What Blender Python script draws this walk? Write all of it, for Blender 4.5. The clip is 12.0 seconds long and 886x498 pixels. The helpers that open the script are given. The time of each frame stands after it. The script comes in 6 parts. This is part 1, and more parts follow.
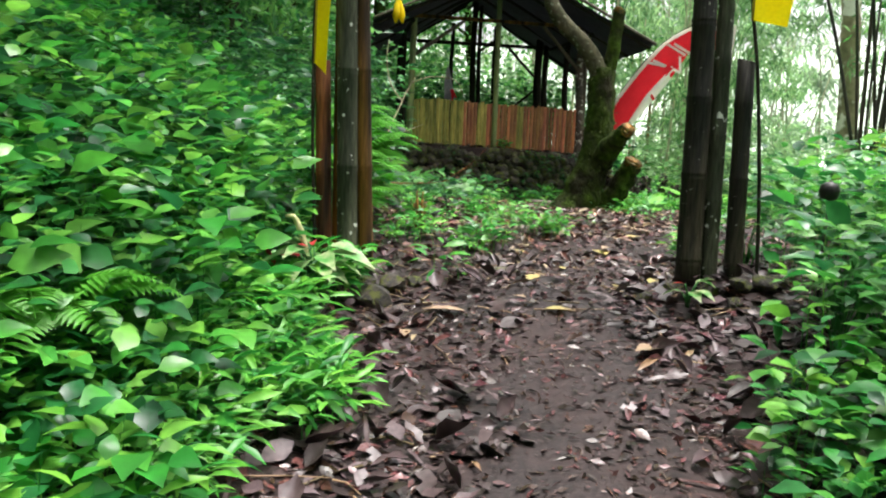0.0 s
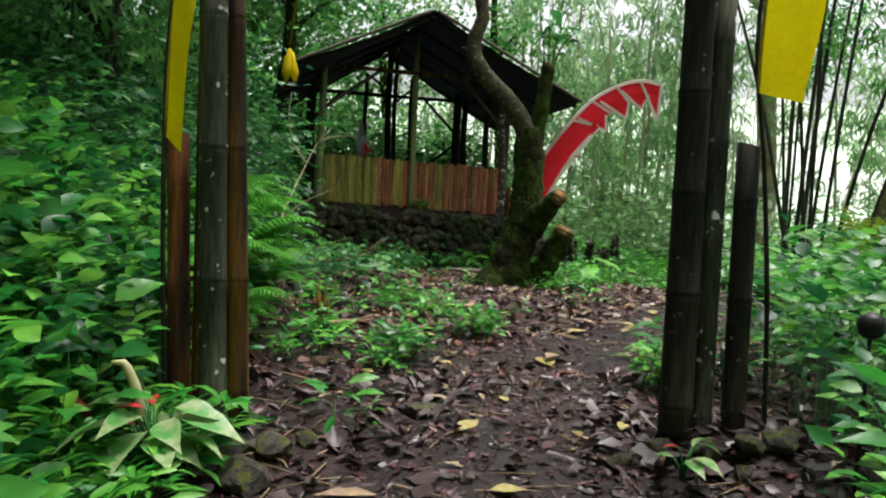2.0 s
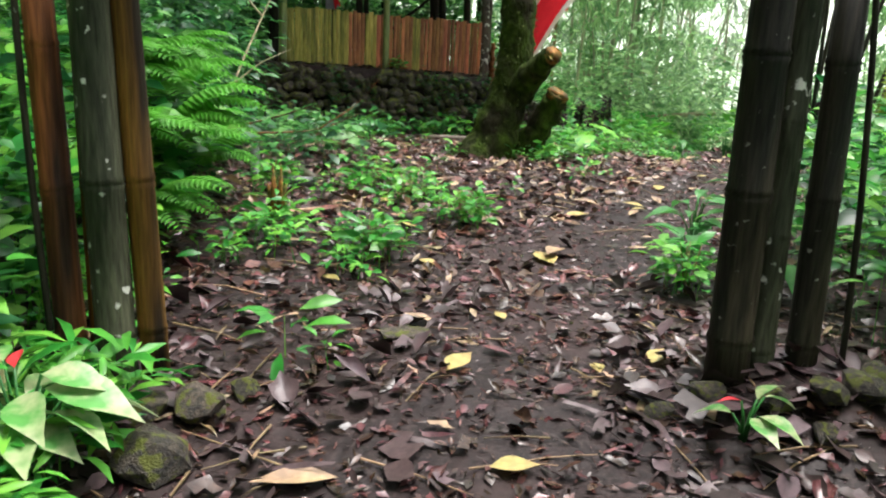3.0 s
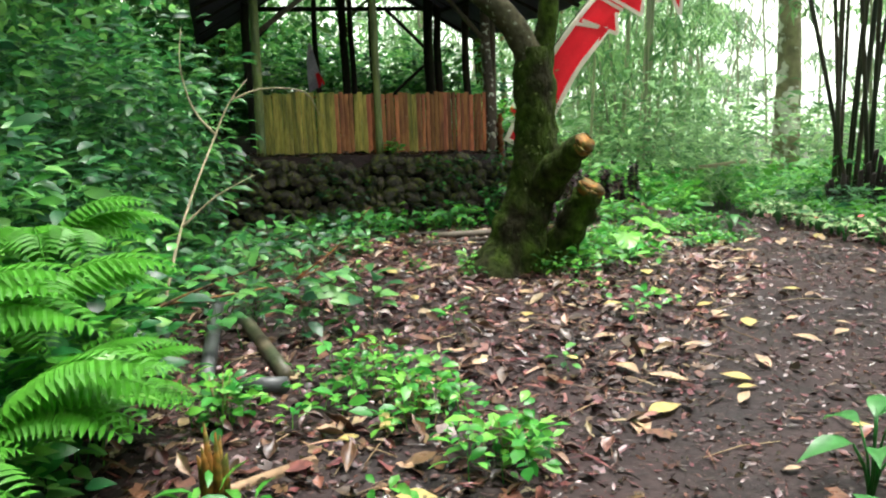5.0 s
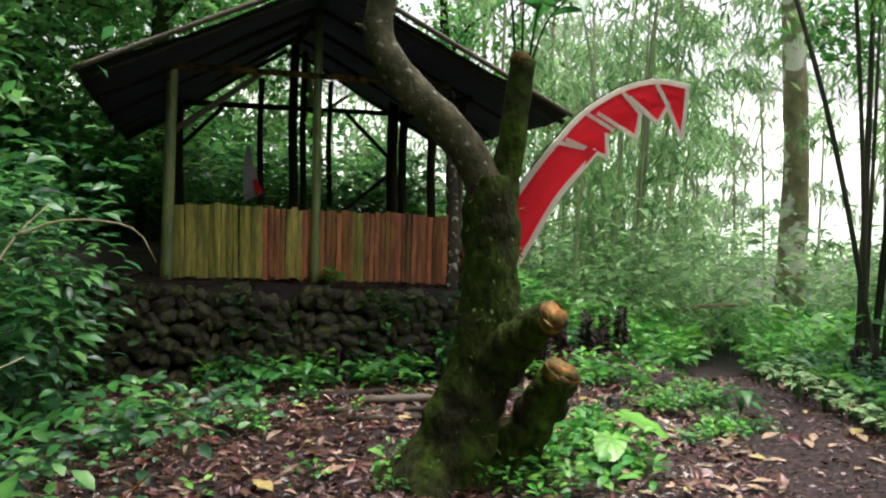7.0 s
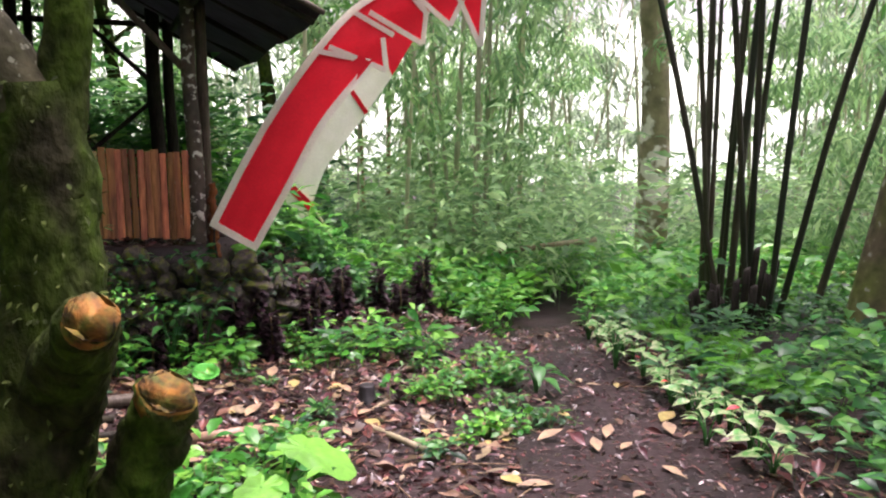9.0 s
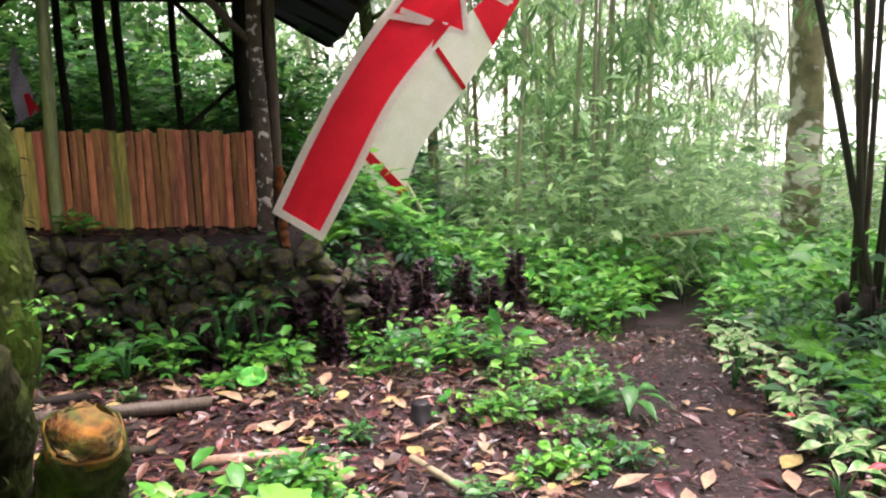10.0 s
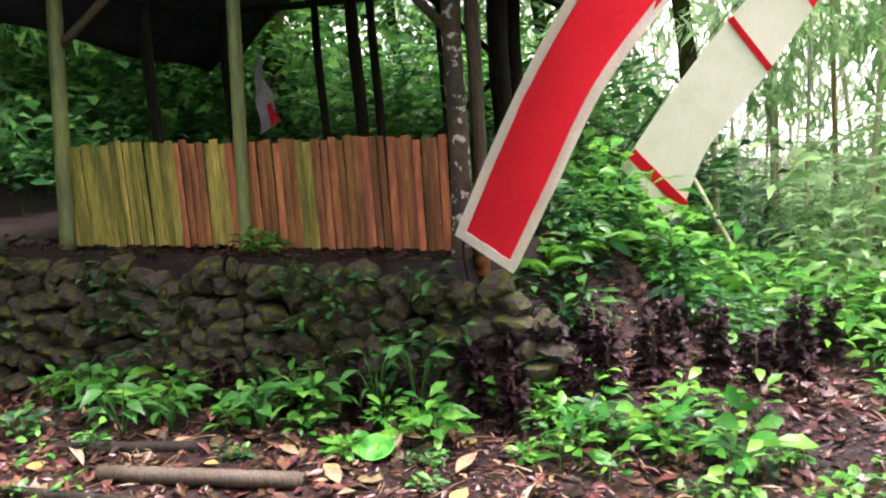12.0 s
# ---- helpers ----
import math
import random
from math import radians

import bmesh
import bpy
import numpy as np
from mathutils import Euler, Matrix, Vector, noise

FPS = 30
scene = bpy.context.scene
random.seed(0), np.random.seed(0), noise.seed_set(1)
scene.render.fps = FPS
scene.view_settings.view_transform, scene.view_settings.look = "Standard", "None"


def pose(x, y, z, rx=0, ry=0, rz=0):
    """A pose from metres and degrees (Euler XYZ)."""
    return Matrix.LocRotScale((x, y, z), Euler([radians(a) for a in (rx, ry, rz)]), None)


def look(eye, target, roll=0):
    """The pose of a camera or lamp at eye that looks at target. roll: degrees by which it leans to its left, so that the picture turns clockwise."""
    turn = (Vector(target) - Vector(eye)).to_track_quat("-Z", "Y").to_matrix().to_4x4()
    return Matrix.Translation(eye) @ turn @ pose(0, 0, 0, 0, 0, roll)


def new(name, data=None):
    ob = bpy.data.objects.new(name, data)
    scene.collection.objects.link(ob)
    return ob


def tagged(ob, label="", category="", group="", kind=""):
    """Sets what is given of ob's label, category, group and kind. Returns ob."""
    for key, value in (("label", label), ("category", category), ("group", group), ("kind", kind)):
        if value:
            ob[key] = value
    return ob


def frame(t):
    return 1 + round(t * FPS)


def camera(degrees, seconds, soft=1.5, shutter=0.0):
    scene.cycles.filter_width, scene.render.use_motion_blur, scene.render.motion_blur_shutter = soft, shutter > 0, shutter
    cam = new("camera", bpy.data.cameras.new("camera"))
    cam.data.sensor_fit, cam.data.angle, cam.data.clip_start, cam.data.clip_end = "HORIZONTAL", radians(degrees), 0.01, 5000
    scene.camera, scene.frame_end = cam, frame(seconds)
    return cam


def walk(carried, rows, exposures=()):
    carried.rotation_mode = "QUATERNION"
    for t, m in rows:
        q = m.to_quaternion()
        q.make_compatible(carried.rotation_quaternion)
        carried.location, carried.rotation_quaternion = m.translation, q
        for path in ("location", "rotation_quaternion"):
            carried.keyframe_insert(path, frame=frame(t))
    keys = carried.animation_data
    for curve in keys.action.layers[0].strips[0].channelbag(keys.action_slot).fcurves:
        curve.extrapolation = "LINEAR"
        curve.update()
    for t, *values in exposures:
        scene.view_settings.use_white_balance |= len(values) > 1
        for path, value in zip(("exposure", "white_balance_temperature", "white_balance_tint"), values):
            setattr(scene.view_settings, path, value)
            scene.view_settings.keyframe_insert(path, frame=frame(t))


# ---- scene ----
cam = camera(57.3, 12.0, 2.1)

PATH = [
    (0, (0.012, 0.004, 1.446), (0.016, 1.98, 1.138), 2.3),
    (0.5, (-0.01, 0.267, 1.543), (0.069, 2.264, 1.474), 2.8),
    (1, (-0.054, 0.615, 1.651), (0.134, 2.604, 1.731), 3.0),
    (1.5, (-0.048, 0.867, 1.728), (0.197, 2.852, 1.782), 2.9),
    (2, (0.044, 1.258, 1.658), (0.252, 3.238, 1.47), 3.0),
    (2.5, (0.1, 1.659, 1.594), (0.336, 3.599, 1.168), 3.3),
    (2.7, (0.121, 1.865, 1.604), (0.391, 3.782, 1.105), 3.1),
    (4.3, (0.15, 3.235, 1.936), (0.347, 5.146, 1.381), 0.3),
    (4.5, (0.191, 3.435, 1.956), (0.41, 5.354, 1.438), -0.3),
    (5, (0.303, 3.941, 2.047), (0.55, 5.88, 1.624), -1.8),
    (5.5, (0.416, 4.446, 2.127), (0.722, 6.397, 1.811), -1.2),
    (6, (0.589, 4.923, 2.234), (0.919, 6.886, 2.037), 0.1),
    (6.5, (0.771, 5.392, 2.259), (1.061, 7.364, 2.095), 1.5),
    (6.7, (0.844, 5.596, 2.252), (1.125, 7.569, 2.081), 1.7),
    (8.3, (2.234, 6.977, 2.235), (2.642, 8.917, 1.971), 1.4),
    (8.5, (2.396, 7.117, 2.212), (2.881, 9.035, 1.919), 1.7),
    (9, (2.789, 7.514, 2.159), (3.282, 9.422, 1.818), 0.4),
    (9.5, (3.113, 7.95, 2.11), (3.49, 9.877, 1.726), -0.6),
    (10, (3.44, 8.326, 2.056), (3.586, 10.285, 1.678), -0.9),
    (10.5, (3.713, 8.774, 2.05), (3.512, 10.737, 1.727), -1.0),
    (11, (4.003, 9.162, 2.038), (3.556, 11.086, 1.724), -1.2),
    (11.5, (4.32, 9.592, 1.991), (3.67, 11.455, 1.663), -2.4),
    (12, (4.52, 10.026, 1.928), (3.742, 11.838, 1.595), -3.9),
]
walk(cam, [(t, look(eye, target, roll)) for t, eye, target, roll in PATH], [(0, 1.9, 6500, 11), (1, 1.1, 6500, 6), (1.6, 0.97, 6500, 6), (2.5, 1.5, 6500, 13), (4.5, 2.1, 6500, 13), (5.5, 1.72, 6500, 6), (6.5, 1.42, 6500, 11), (8.5, 1.7, 6500, 38), (10, 1.98, 6600, 36), (11, 2.15, 6600, 34), (12, 2.4, 6600, 32)])

# ---- light ----
world = bpy.data.worlds.new("overcast_sky")
scene.world = world
world.use_nodes = True
wt = world.node_tree
wt.nodes.clear()
w_out = wt.nodes.new("ShaderNodeOutputWorld")
w_bg = wt.nodes.new("ShaderNodeBackground")
w_sky = wt.nodes.new("ShaderNodeTexSky")
w_sky.sky_type = "NISHITA"
w_sky.sun_disc = False
w_sky.sun_elevation = radians(75.7)
w_sky.sun_rotation = radians(63)
w_sky.air_density, w_sky.dust_density, w_sky.ozone_density = 1.0, 6.0, 1.0
w_hs = wt.nodes.new("ShaderNodeHueSaturation")
w_hs.inputs["Saturation"].default_value = 0.18
wt.links.new(w_sky.outputs[0], w_hs.inputs["Color"])
wt.links.new(w_hs.outputs[0], w_bg.inputs["Color"])
w_bg.inputs["Strength"].default_value = 0.15
wt.links.new(w_bg.outputs[0], w_out.inputs["Surface"])

sun_data = bpy.data.lights.new("sun", "SUN")
sun_data.energy, sun_data.angle, sun_data.color = 1.5, radians(25), (1.0, 0.97, 0.92)
sun_lamp = new("sun", sun_data)
sun_lamp.matrix_world = look((5, 2.5, 22), (0, 0, 0))


# ---- materials ----
def material(name, base, rough=0.6, metal=0.0, variation=0.25, grain=30.0, bump=0.3, stretch=(1, 1, 1), second=None, patch=2.5,
             translucent=0.0, island=0.0, per_object=0.0, spots=None, spot_scale=14.0, spot_cut=0.62, spec=0.28, gloss_var=0.15, depth=0.01, hue=0.06):
    """A surface with two scales of colour variation, bump and gloss variation."""
    m = bpy.data.materials.new(name)
    m.use_nodes = True
    nt = m.node_tree
    nodes, link = nt.nodes, nt.links.new
    bs = nodes["Principled BSDF"]
    co = nodes.new("ShaderNodeTexCoord")
    mp = nodes.new("ShaderNodeMapping")
    mp.inputs["Scale"].default_value = stretch
    link(co.outputs["Object"], mp.inputs["Vector"])
    where = mp.outputs[0]
    if per_object:
        shift = nodes.new("ShaderNodeVectorMath")
        shift.operation = "MULTIPLY_ADD"
        link(nodes.new("ShaderNodeObjectInfo").outputs["Random"], shift.inputs[0])
        shift.inputs[1].default_value = (31.0, 17.0, 43.0)
        link(mp.outputs[0], shift.inputs[2])
        where = shift.outputs[0]
    n1 = nodes.new("ShaderNodeTexNoise")
    n1.inputs["Scale"].default_value, n1.inputs["Detail"].default_value = grain, 4.0
    n2 = nodes.new("ShaderNodeTexNoise")
    n2.inputs["Scale"].default_value, n2.inputs["Detail"].default_value = patch, 3.0
    link(where, n1.inputs["Vector"])
    link(where, n2.inputs["Vector"])
    second = second or tuple(c * 0.6 for c in base)
    ramp = nodes.new("ShaderNodeMapRange")
    ramp.inputs["From Min"].default_value, ramp.inputs["From Max"].default_value = 0.38, 0.62
    link(n2.outputs["Fac"], ramp.inputs["Value"])
    mix = nodes.new("ShaderNodeMixRGB")
    mix.inputs[1].default_value, mix.inputs[2].default_value = (*base, 1), (*second, 1)
    link(ramp.outputs[0], mix.inputs["Fac"])
    hs = nodes.new("ShaderNodeHueSaturation")
    link(mix.outputs[0], hs.inputs["Color"])
    val = nodes.new("ShaderNodeMapRange")
    val.inputs["To Min"].default_value, val.inputs["To Max"].default_value = 1 - variation, 1 + variation
    val.inputs["From Min"].default_value, val.inputs["From Max"].default_value = 0.3, 0.7
    link(n1.outputs["Fac"], val.inputs["Value"])
    last = val.outputs[0]
    for amount, kind in ((island, "g"), (per_object, "o")):
        if not amount:
            continue
        if kind == "g":
            src = nodes.new("ShaderNodeNewGeometry").outputs["Random Per Island"]
        else:
            src = nodes.new("ShaderNodeObjectInfo").outputs["Random"]
        r = nodes.new("ShaderNodeMapRange")
        r.inputs["To Min"].default_value, r.inputs["To Max"].default_value = 1 - amount, 1 + amount
        link(src, r.inputs["Value"])
        mul = nodes.new("ShaderNodeMath")
        mul.operation = "MULTIPLY"
        link(last, mul.inputs[0])
        link(r.outputs[0], mul.inputs[1])
        last = mul.outputs[0]
        h = nodes.new("ShaderNodeMapRange")
        h.inputs["To Min"].default_value, h.inputs["To Max"].default_value = 0.5 + hue * amount, 0.5 - hue * amount
        link(src, h.inputs["Value"])
        link(h.outputs[0], hs.inputs["Hue"])
    link(last, hs.inputs["Value"])
    colour = hs.outputs[0]
    if spots:
        n3 = nodes.new("ShaderNodeTexNoise")
        n3.inputs["Scale"].default_value, n3.inputs["Detail"].default_value = spot_scale, 3.0
        link(where if per_object else co.outputs["Object"], n3.inputs["Vector"])
        sr = nodes.new("ShaderNodeMapRange")
        sr.inputs["From Min"].default_value, sr.inputs["From Max"].default_value = spot_cut, spot_cut + 0.05
        link(n3.outputs["Fac"], sr.inputs["Value"])
        sm = nodes.new("ShaderNodeMixRGB")
        sm.inputs[2].default_value = (*spots, 1)
        link(sr.outputs[0], sm.inputs["Fac"])
        link(colour, sm.inputs[1])
        colour = sm.outputs[0]
    link(colour, bs.inputs["Base Color"])
    bs.inputs["Metallic"].default_value = metal
    bs.inputs["Specular IOR Level"].default_value = spec
    rr = nodes.new("ShaderNodeMapRange")
    rr.inputs["To Min"].default_value, rr.inputs["To Max"].default_value = max(0.05, rough - gloss_var), min(1, rough + gloss_var)
    link(n2.outputs["Fac"], rr.inputs["Value"])
    link(rr.outputs[0], bs.inputs["Roughness"])
    if bump:
        bp = nodes.new("ShaderNodeBump")
        bp.inputs["Strength"].default_value, bp.inputs["Distance"].default_value = bump, depth
        link(n1.outputs["Fac"], bp.inputs["Height"])
        link(bp.outputs[0], bs.inputs["Normal"])
    if translucent:
        tr = nodes.new("ShaderNodeBsdfTranslucent")
        link(colour, tr.inputs["Color"])
        ms = nodes.new("ShaderNodeMixShader")
        ms.inputs["Fac"].default_value = translucent
        link(bs.outputs[0], ms.inputs[1])
        link(tr.outputs[0], ms.inputs[2])
        link(ms.outputs[0], nodes["Material Output"].inputs["Surface"])
    return m


SOIL = material("wet_soil", (0.0125, 0.0086, 0.0082), 0.62, variation=0.5, grain=22, bump=0.9, second=(0.025, 0.0155, 0.0145), patch=1.4, gloss_var=0.25, spec=0.15, spots=(0.030, 0.021, 0.019), spot_scale=60, spot_cut=0.57)
LITTER_GREY = material("mauve_litter", (0.056, 0.038, 0.038), 0.4, variation=0.3, grain=40, bump=0.2, second=(0.05, 0.032, 0.032), island=0.6, patch=8)
YELLOW_GREEN = material("yellow_green_leaf", (0.36, 0.46, 0.04), 0.45, variation=0.2, grain=18, bump=0.1, second=(0.2, 0.3, 0.03), translucent=0.4, island=0.3, spec=0.3)
# farthest leaves: the haze is put into their pale base colour
GREEN_HAZY = material("haze_paled_leaf", (0.30, 0.42, 0.26), 0.6, variation=0.2, grain=3, bump=0.0, second=(0.26, 0.36, 0.22), translucent=0.5, island=0.4, patch=0.3, spec=0.2)

LITTER = material("leaf_litter", (0.064, 0.031, 0.022), 0.28, variation=0.5, grain=40, bump=0.2, second=(0.036, 0.015, 0.012), island=0.75, patch=8, spec=0.3)
LITTER_TAN = material("tan_litter", (0.115, 0.058, 0.032), 0.32, variation=0.4, grain=40, bump=0.2, second=(0.075, 0.034, 0.024), island=0.6, patch=8, spec=0.3)
LITTER_PALE = material("pale_litter", (0.28, 0.20, 0.11), 0.35, variation=0.25, grain=40, bump=0.2, second=(0.22, 0.15, 0.10), island=0.4, patch=6)
YELLOW_LEAF = material("yellow_leaf", (0.32, 0.28, 0.09), 0.35, grain=30, bump=0.2, second=(0.34, 0.26, 0.10), patch=9, translucent=0.2, island=0.35)
GREEN_LUSH = material("lush_leaf", (0.050, 0.28, 0.034), 0.33, variation=0.2, grain=18, bump=0.15, second=(0.025, 0.135, 0.024), translucent=0.42, island=0.75, gloss_var=0.12, spec=0.36)
GREEN_DEEP = material("deep_leaf", (0.044, 0.205, 0.042), 0.36, variation=0.2, grain=18, bump=0.15, second=(0.022, 0.105, 0.030), translucent=0.38, island=0.65, spec=0.3)
GREEN_FERN = material("fern_leaf", (0.082, 0.34, 0.042), 0.32, variation=0.2, grain=18, bump=0.1, second=(0.055, 0.23, 0.032), translucent=0.4, island=0.5, spec=0.32)
FROND_GREEN = material("frond_leaf", (0.19, 0.50, 0.050), 0.4, variation=0.2, grain=18, bump=0.1, second=(0.14, 0.41, 0.035), translucent=0.5, island=0.3, spec=0.3)
GREEN_TREE = material("tree_leaf", (0.080, 0.27, 0.065), 0.42, variation=0.25, grain=6, bump=0.0, second=(0.10, 0.29, 0.065), translucent=0.55, island=0.5, patch=0.6, spec=0.28)
# leaf green beyond the clearing, paled to stand for haze
GREEN_BAMBOO_HAZED = material("hazed_bamboo_leaf", (0.20, 0.39, 0.15), 0.5, variation=0.2, grain=5, bump=0.0, second=(0.26, 0.44, 0.20), translucent=0.55, island=0.45, patch=0.4, spec=0.25)
DARK_LEAF = material("purple_black_leaf", (0.016, 0.008, 0.010), 0.5, spec=0.15, variation=0.3, grain=20, bump=0.1, second=(0.035, 0.014, 0.018), island=0.5)
VARIEGATED = material("variegated_leaf", (0.36, 0.42, 0.22), 0.35, variation=0.2, grain=12, bump=0.1, second=(0.07, 0.24, 0.05), patch=13, translucent=0.25)
CLOTH_LEAF = material("young_cream_leaf", (0.62, 0.58, 0.34), 0.45, variation=0.15, grain=18, bump=0.1, second=(0.5, 0.5, 0.24), translucent=0.3)
RED_LEAF = material("red_bract", (0.62, 0.05, 0.06), 0.4, grain=20, bump=0.1, translucent=0.25)
BAMBOO_DARK = material("weathered_dark_bamboo", (0.012, 0.012, 0.010), 0.55, spec=0.12, variation=0.5, grain=14, stretch=(6, 6, 0.6), second=(0.036, 0.031, 0.020), patch=1.2, bump=0.4, spots=(0.22, 0.23, 0.19), spot_scale=26, spot_cut=0.7)
BAMBOO_GREY = material("lichened_bamboo", (0.028, 0.033, 0.020), 0.55, spec=0.13, variation=0.45, grain=14, stretch=(6, 6, 0.8), second=(0.070, 0.074, 0.046), patch=1.4, bump=0.4, spots=(0.55, 0.57, 0.5), spot_scale=17, spot_cut=0.64)
BAMBOO_BROWN = material("brown_bamboo", (0.19, 0.082, 0.018), 0.55, spec=0.14, variation=0.4, grain=12, stretch=(8, 8, 0.6), second=(0.018, 0.011, 0.007), patch=1.1, bump=0.3, per_object=0.3)
BAMBOO_GREEN = material("green_bamboo", (0.20, 0.23, 0.075), 0.4, variation=0.25, grain=12, stretch=(6, 6, 0.6), second=(0.11, 0.14, 0.06), patch=1.6, bump=0.2, per_object=0.25, spots=(0.4, 0.42, 0.32), spot_scale=20, spot_cut=0.7)
CULM_PALE = material("pale_bamboo_culm", (0.40, 0.44, 0.25), 0.5, variation=0.25, grain=4, stretch=(2, 2, 0.4), second=(0.36, 0.36, 0.24), patch=0.7, bump=0.1, per_object=0.3, island=0.3)
CULM_DARK = material("dark_bamboo_culm", (0.024, 0.032, 0.016), 0.5, variation=0.35, grain=8, stretch=(3, 3, 0.5), second=(0.052, 0.046, 0.026), patch=0.9, bump=0.2, per_object=0.45)
SLAT_BROWN = material("red_brown_slat", (0.43, 0.17, 0.066), 0.55, hue=0.03, variation=0.3, grain=16, stretch=(4, 4, 0.5), second=(0.23, 0.082, 0.045), patch=3, bump=0.4, per_object=0.5, spots=(0.42, 0.36, 0.26), spot_scale=24, spot_cut=0.71)
SLAT_GREEN = material("mossy_yellow_slat", (0.41, 0.335, 0.075), 0.55, hue=0.04, variation=0.3, grain=16, stretch=(4, 4, 0.5), second=(0.15, 0.15, 0.035), patch=3, bump=0.4, per_object=0.35, spots=(0.4, 0.4, 0.25), spot_scale=22, spot_cut=0.69)
WOOD_DARK = material("near_black_timber", (0.018, 0.015, 0.012), 0.7, spec=0.12, variation=0.4, grain=14, stretch=(5, 5, 0.7), second=(0.03, 0.026, 0.02), bump=0.5)
WOOD_GREY = material("grey_pole", (0.08, 0.066, 0.045), 0.6, variation=0.4, grain=14, stretch=(5, 5, 0.7), second=(0.075, 0.06, 0.045), bump=0.5)
BARK_SPOT = material("lichen_spotted_trunk", (0.085, 0.062, 0.045), 0.7, variation=0.35, grain=12, second=(0.06, 0.05, 0.04), bump=0.6, spots=(0.52, 0.52, 0.45), spot_scale=15, spot_cut=0.575)
BARK = material("mossy_bark", (0.020, 0.019, 0.009), 0.9, variation=0.5, grain=18, second=(0.034, 0.060, 0.007), patch=3.5, bump=1.0, depth=0.035, spec=0.08, stretch=(1, 1, 0.7))
BARK_LIMB = material("grey_limb_bark", (0.075, 0.068, 0.038), 0.75, spec=0.12, depth=0.02, variation=0.35, grain=16, second=(0.045, 0.045, 0.024), patch=5, bump=0.8, spots=(0.2, 0.21, 0.15), spot_scale=22, spot_cut=0.62)
CUT_WOOD = material("cut_wood", (0.20, 0.082, 0.010), 0.7, variation=0.5, grain=26, second=(0.065, 0.075, 0.008), patch=14, bump=1.0)
MOSS = material("moss", (0.06, 0.085, 0.012), 0.9, variation=0.45, grain=50, bump=1.0, second=(0.03, 0.045, 0.01), patch=9)
BARK_FAR = material("pale_mottled_trunk", (0.34, 0.28, 0.18), 0.7, variation=0.3, grain=6, second=(0.22, 0.20, 0.11), patch=1.6, bump=0.4, spots=(0.80, 0.76, 0.66), spot_scale=2.6, spot_cut=0.52)
BARK_MOSS = material("mossy_brown_trunk", (0.10, 0.085, 0.05), 0.85, variation=0.4, grain=9, second=(0.10, 0.14, 0.022), patch=1.4, bump=0.7, spec=0.1, spots=(0.26, 0.26, 0.2), spot_scale=9, spot_cut=0.64)
CULM_RUST = material("rust_brown_culm", (0.30, 0.15, 0.075), 0.55, variation=0.3, grain=8, stretch=(3, 3, 0.5), second=(0.34, 0.24, 0.13), patch=0.8, bump=0.2, per_object=0.3)
TARP = material("black_roof_felt", (0.011, 0.012, 0.017), 0.75, variation=0.4, grain=8, second=(0.02, 0.02, 0.022), bump=0.5)
STONE = material("mossy_stone", (0.076, 0.062, 0.046), 0.55, variation=0.55, grain=18, second=(0.026, 0.024, 0.022), patch=5, bump=0.9, depth=0.02, per_object=0.45, spots=(0.090, 0.105, 0.014), spot_scale=2.6, spot_cut=0.53, spec=0.3)
CLOTH_RED = material("red_cloth", (0.82, 0.022, 0.035), 0.75, variation=0.06, grain=60, bump=0.1, second=(0.74, 0.018, 0.03), patch=3, translucent=0.35)
CLOTH_CREAM = material("cream_cloth", (0.88, 0.88, 0.74), 0.8, variation=0.06, grain=60, bump=0.1, second=(0.80, 0.82, 0.64), patch=3, translucent=0.45)
CREAM_HEM = material("cream_hem_cloth", (0.90, 0.89, 0.80), 0.8, variation=0.08, grain=60, bump=0.1, second=(0.84, 0.83, 0.72), patch=5, translucent=0.45)
CLOTH_YELLOW = material("yellow_cloth", (0.85, 0.70, 0.0), 0.7, variation=0.06, grain=60, bump=0.1, second=(0.80, 0.62, 0.0), patch=4, translucent=0.4)
CLOTH_HEM = material("olive_hem", (0.30, 0.22, 0.01), 0.8, grain=60, bump=0.1)
CLOTH_GREY = material("grey_cloth", (0.33, 0.30, 0.34), 0.8, grain=50, bump=0.1)
TWIG = material("dry_twig", (0.24, 0.17, 0.09), 0.6, variation=0.3, grain=20, second=(0.14, 0.09, 0.05), bump=0.3, island=0.3)
TWIG_PALE = material("pale_branch", (0.36, 0.31, 0.20), 0.6, variation=0.3, grain=20, second=(0.22, 0.19, 0.11), bump=0.3)
PLASTIC_GREEN = material("green_plastic", (0.075, 0.38, 0.06), 0.35, grain=20, bump=0.05, second=(0.08, 0.42, 0.07))
PLASTIC_BLACK = material("black_plastic", (0.012, 0.010, 0.010), 0.5, grain=20, bump=0.1)
PIPE_GREY = material("grey_pipe", (0.07, 0.075, 0.075), 0.4, grain=10, bump=0.1)


# glowing backdrop colour: bright mist of the valley beyond the woods, put in as emission
MIST_GLOW = material("misty_woods_glow", (0.40, 0.47, 0.37), 0.9, variation=0.25, grain=0.5, bump=0.0, second=(0.50, 0.55, 0.46), patch=0.12)
_b = MIST_GLOW.node_tree.nodes["Principled BSDF"]
MIST_GLOW.node_tree.links.new(_b.inputs["Base Color"].links[0].from_socket, _b.inputs["Emission Color"])
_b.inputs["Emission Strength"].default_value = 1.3


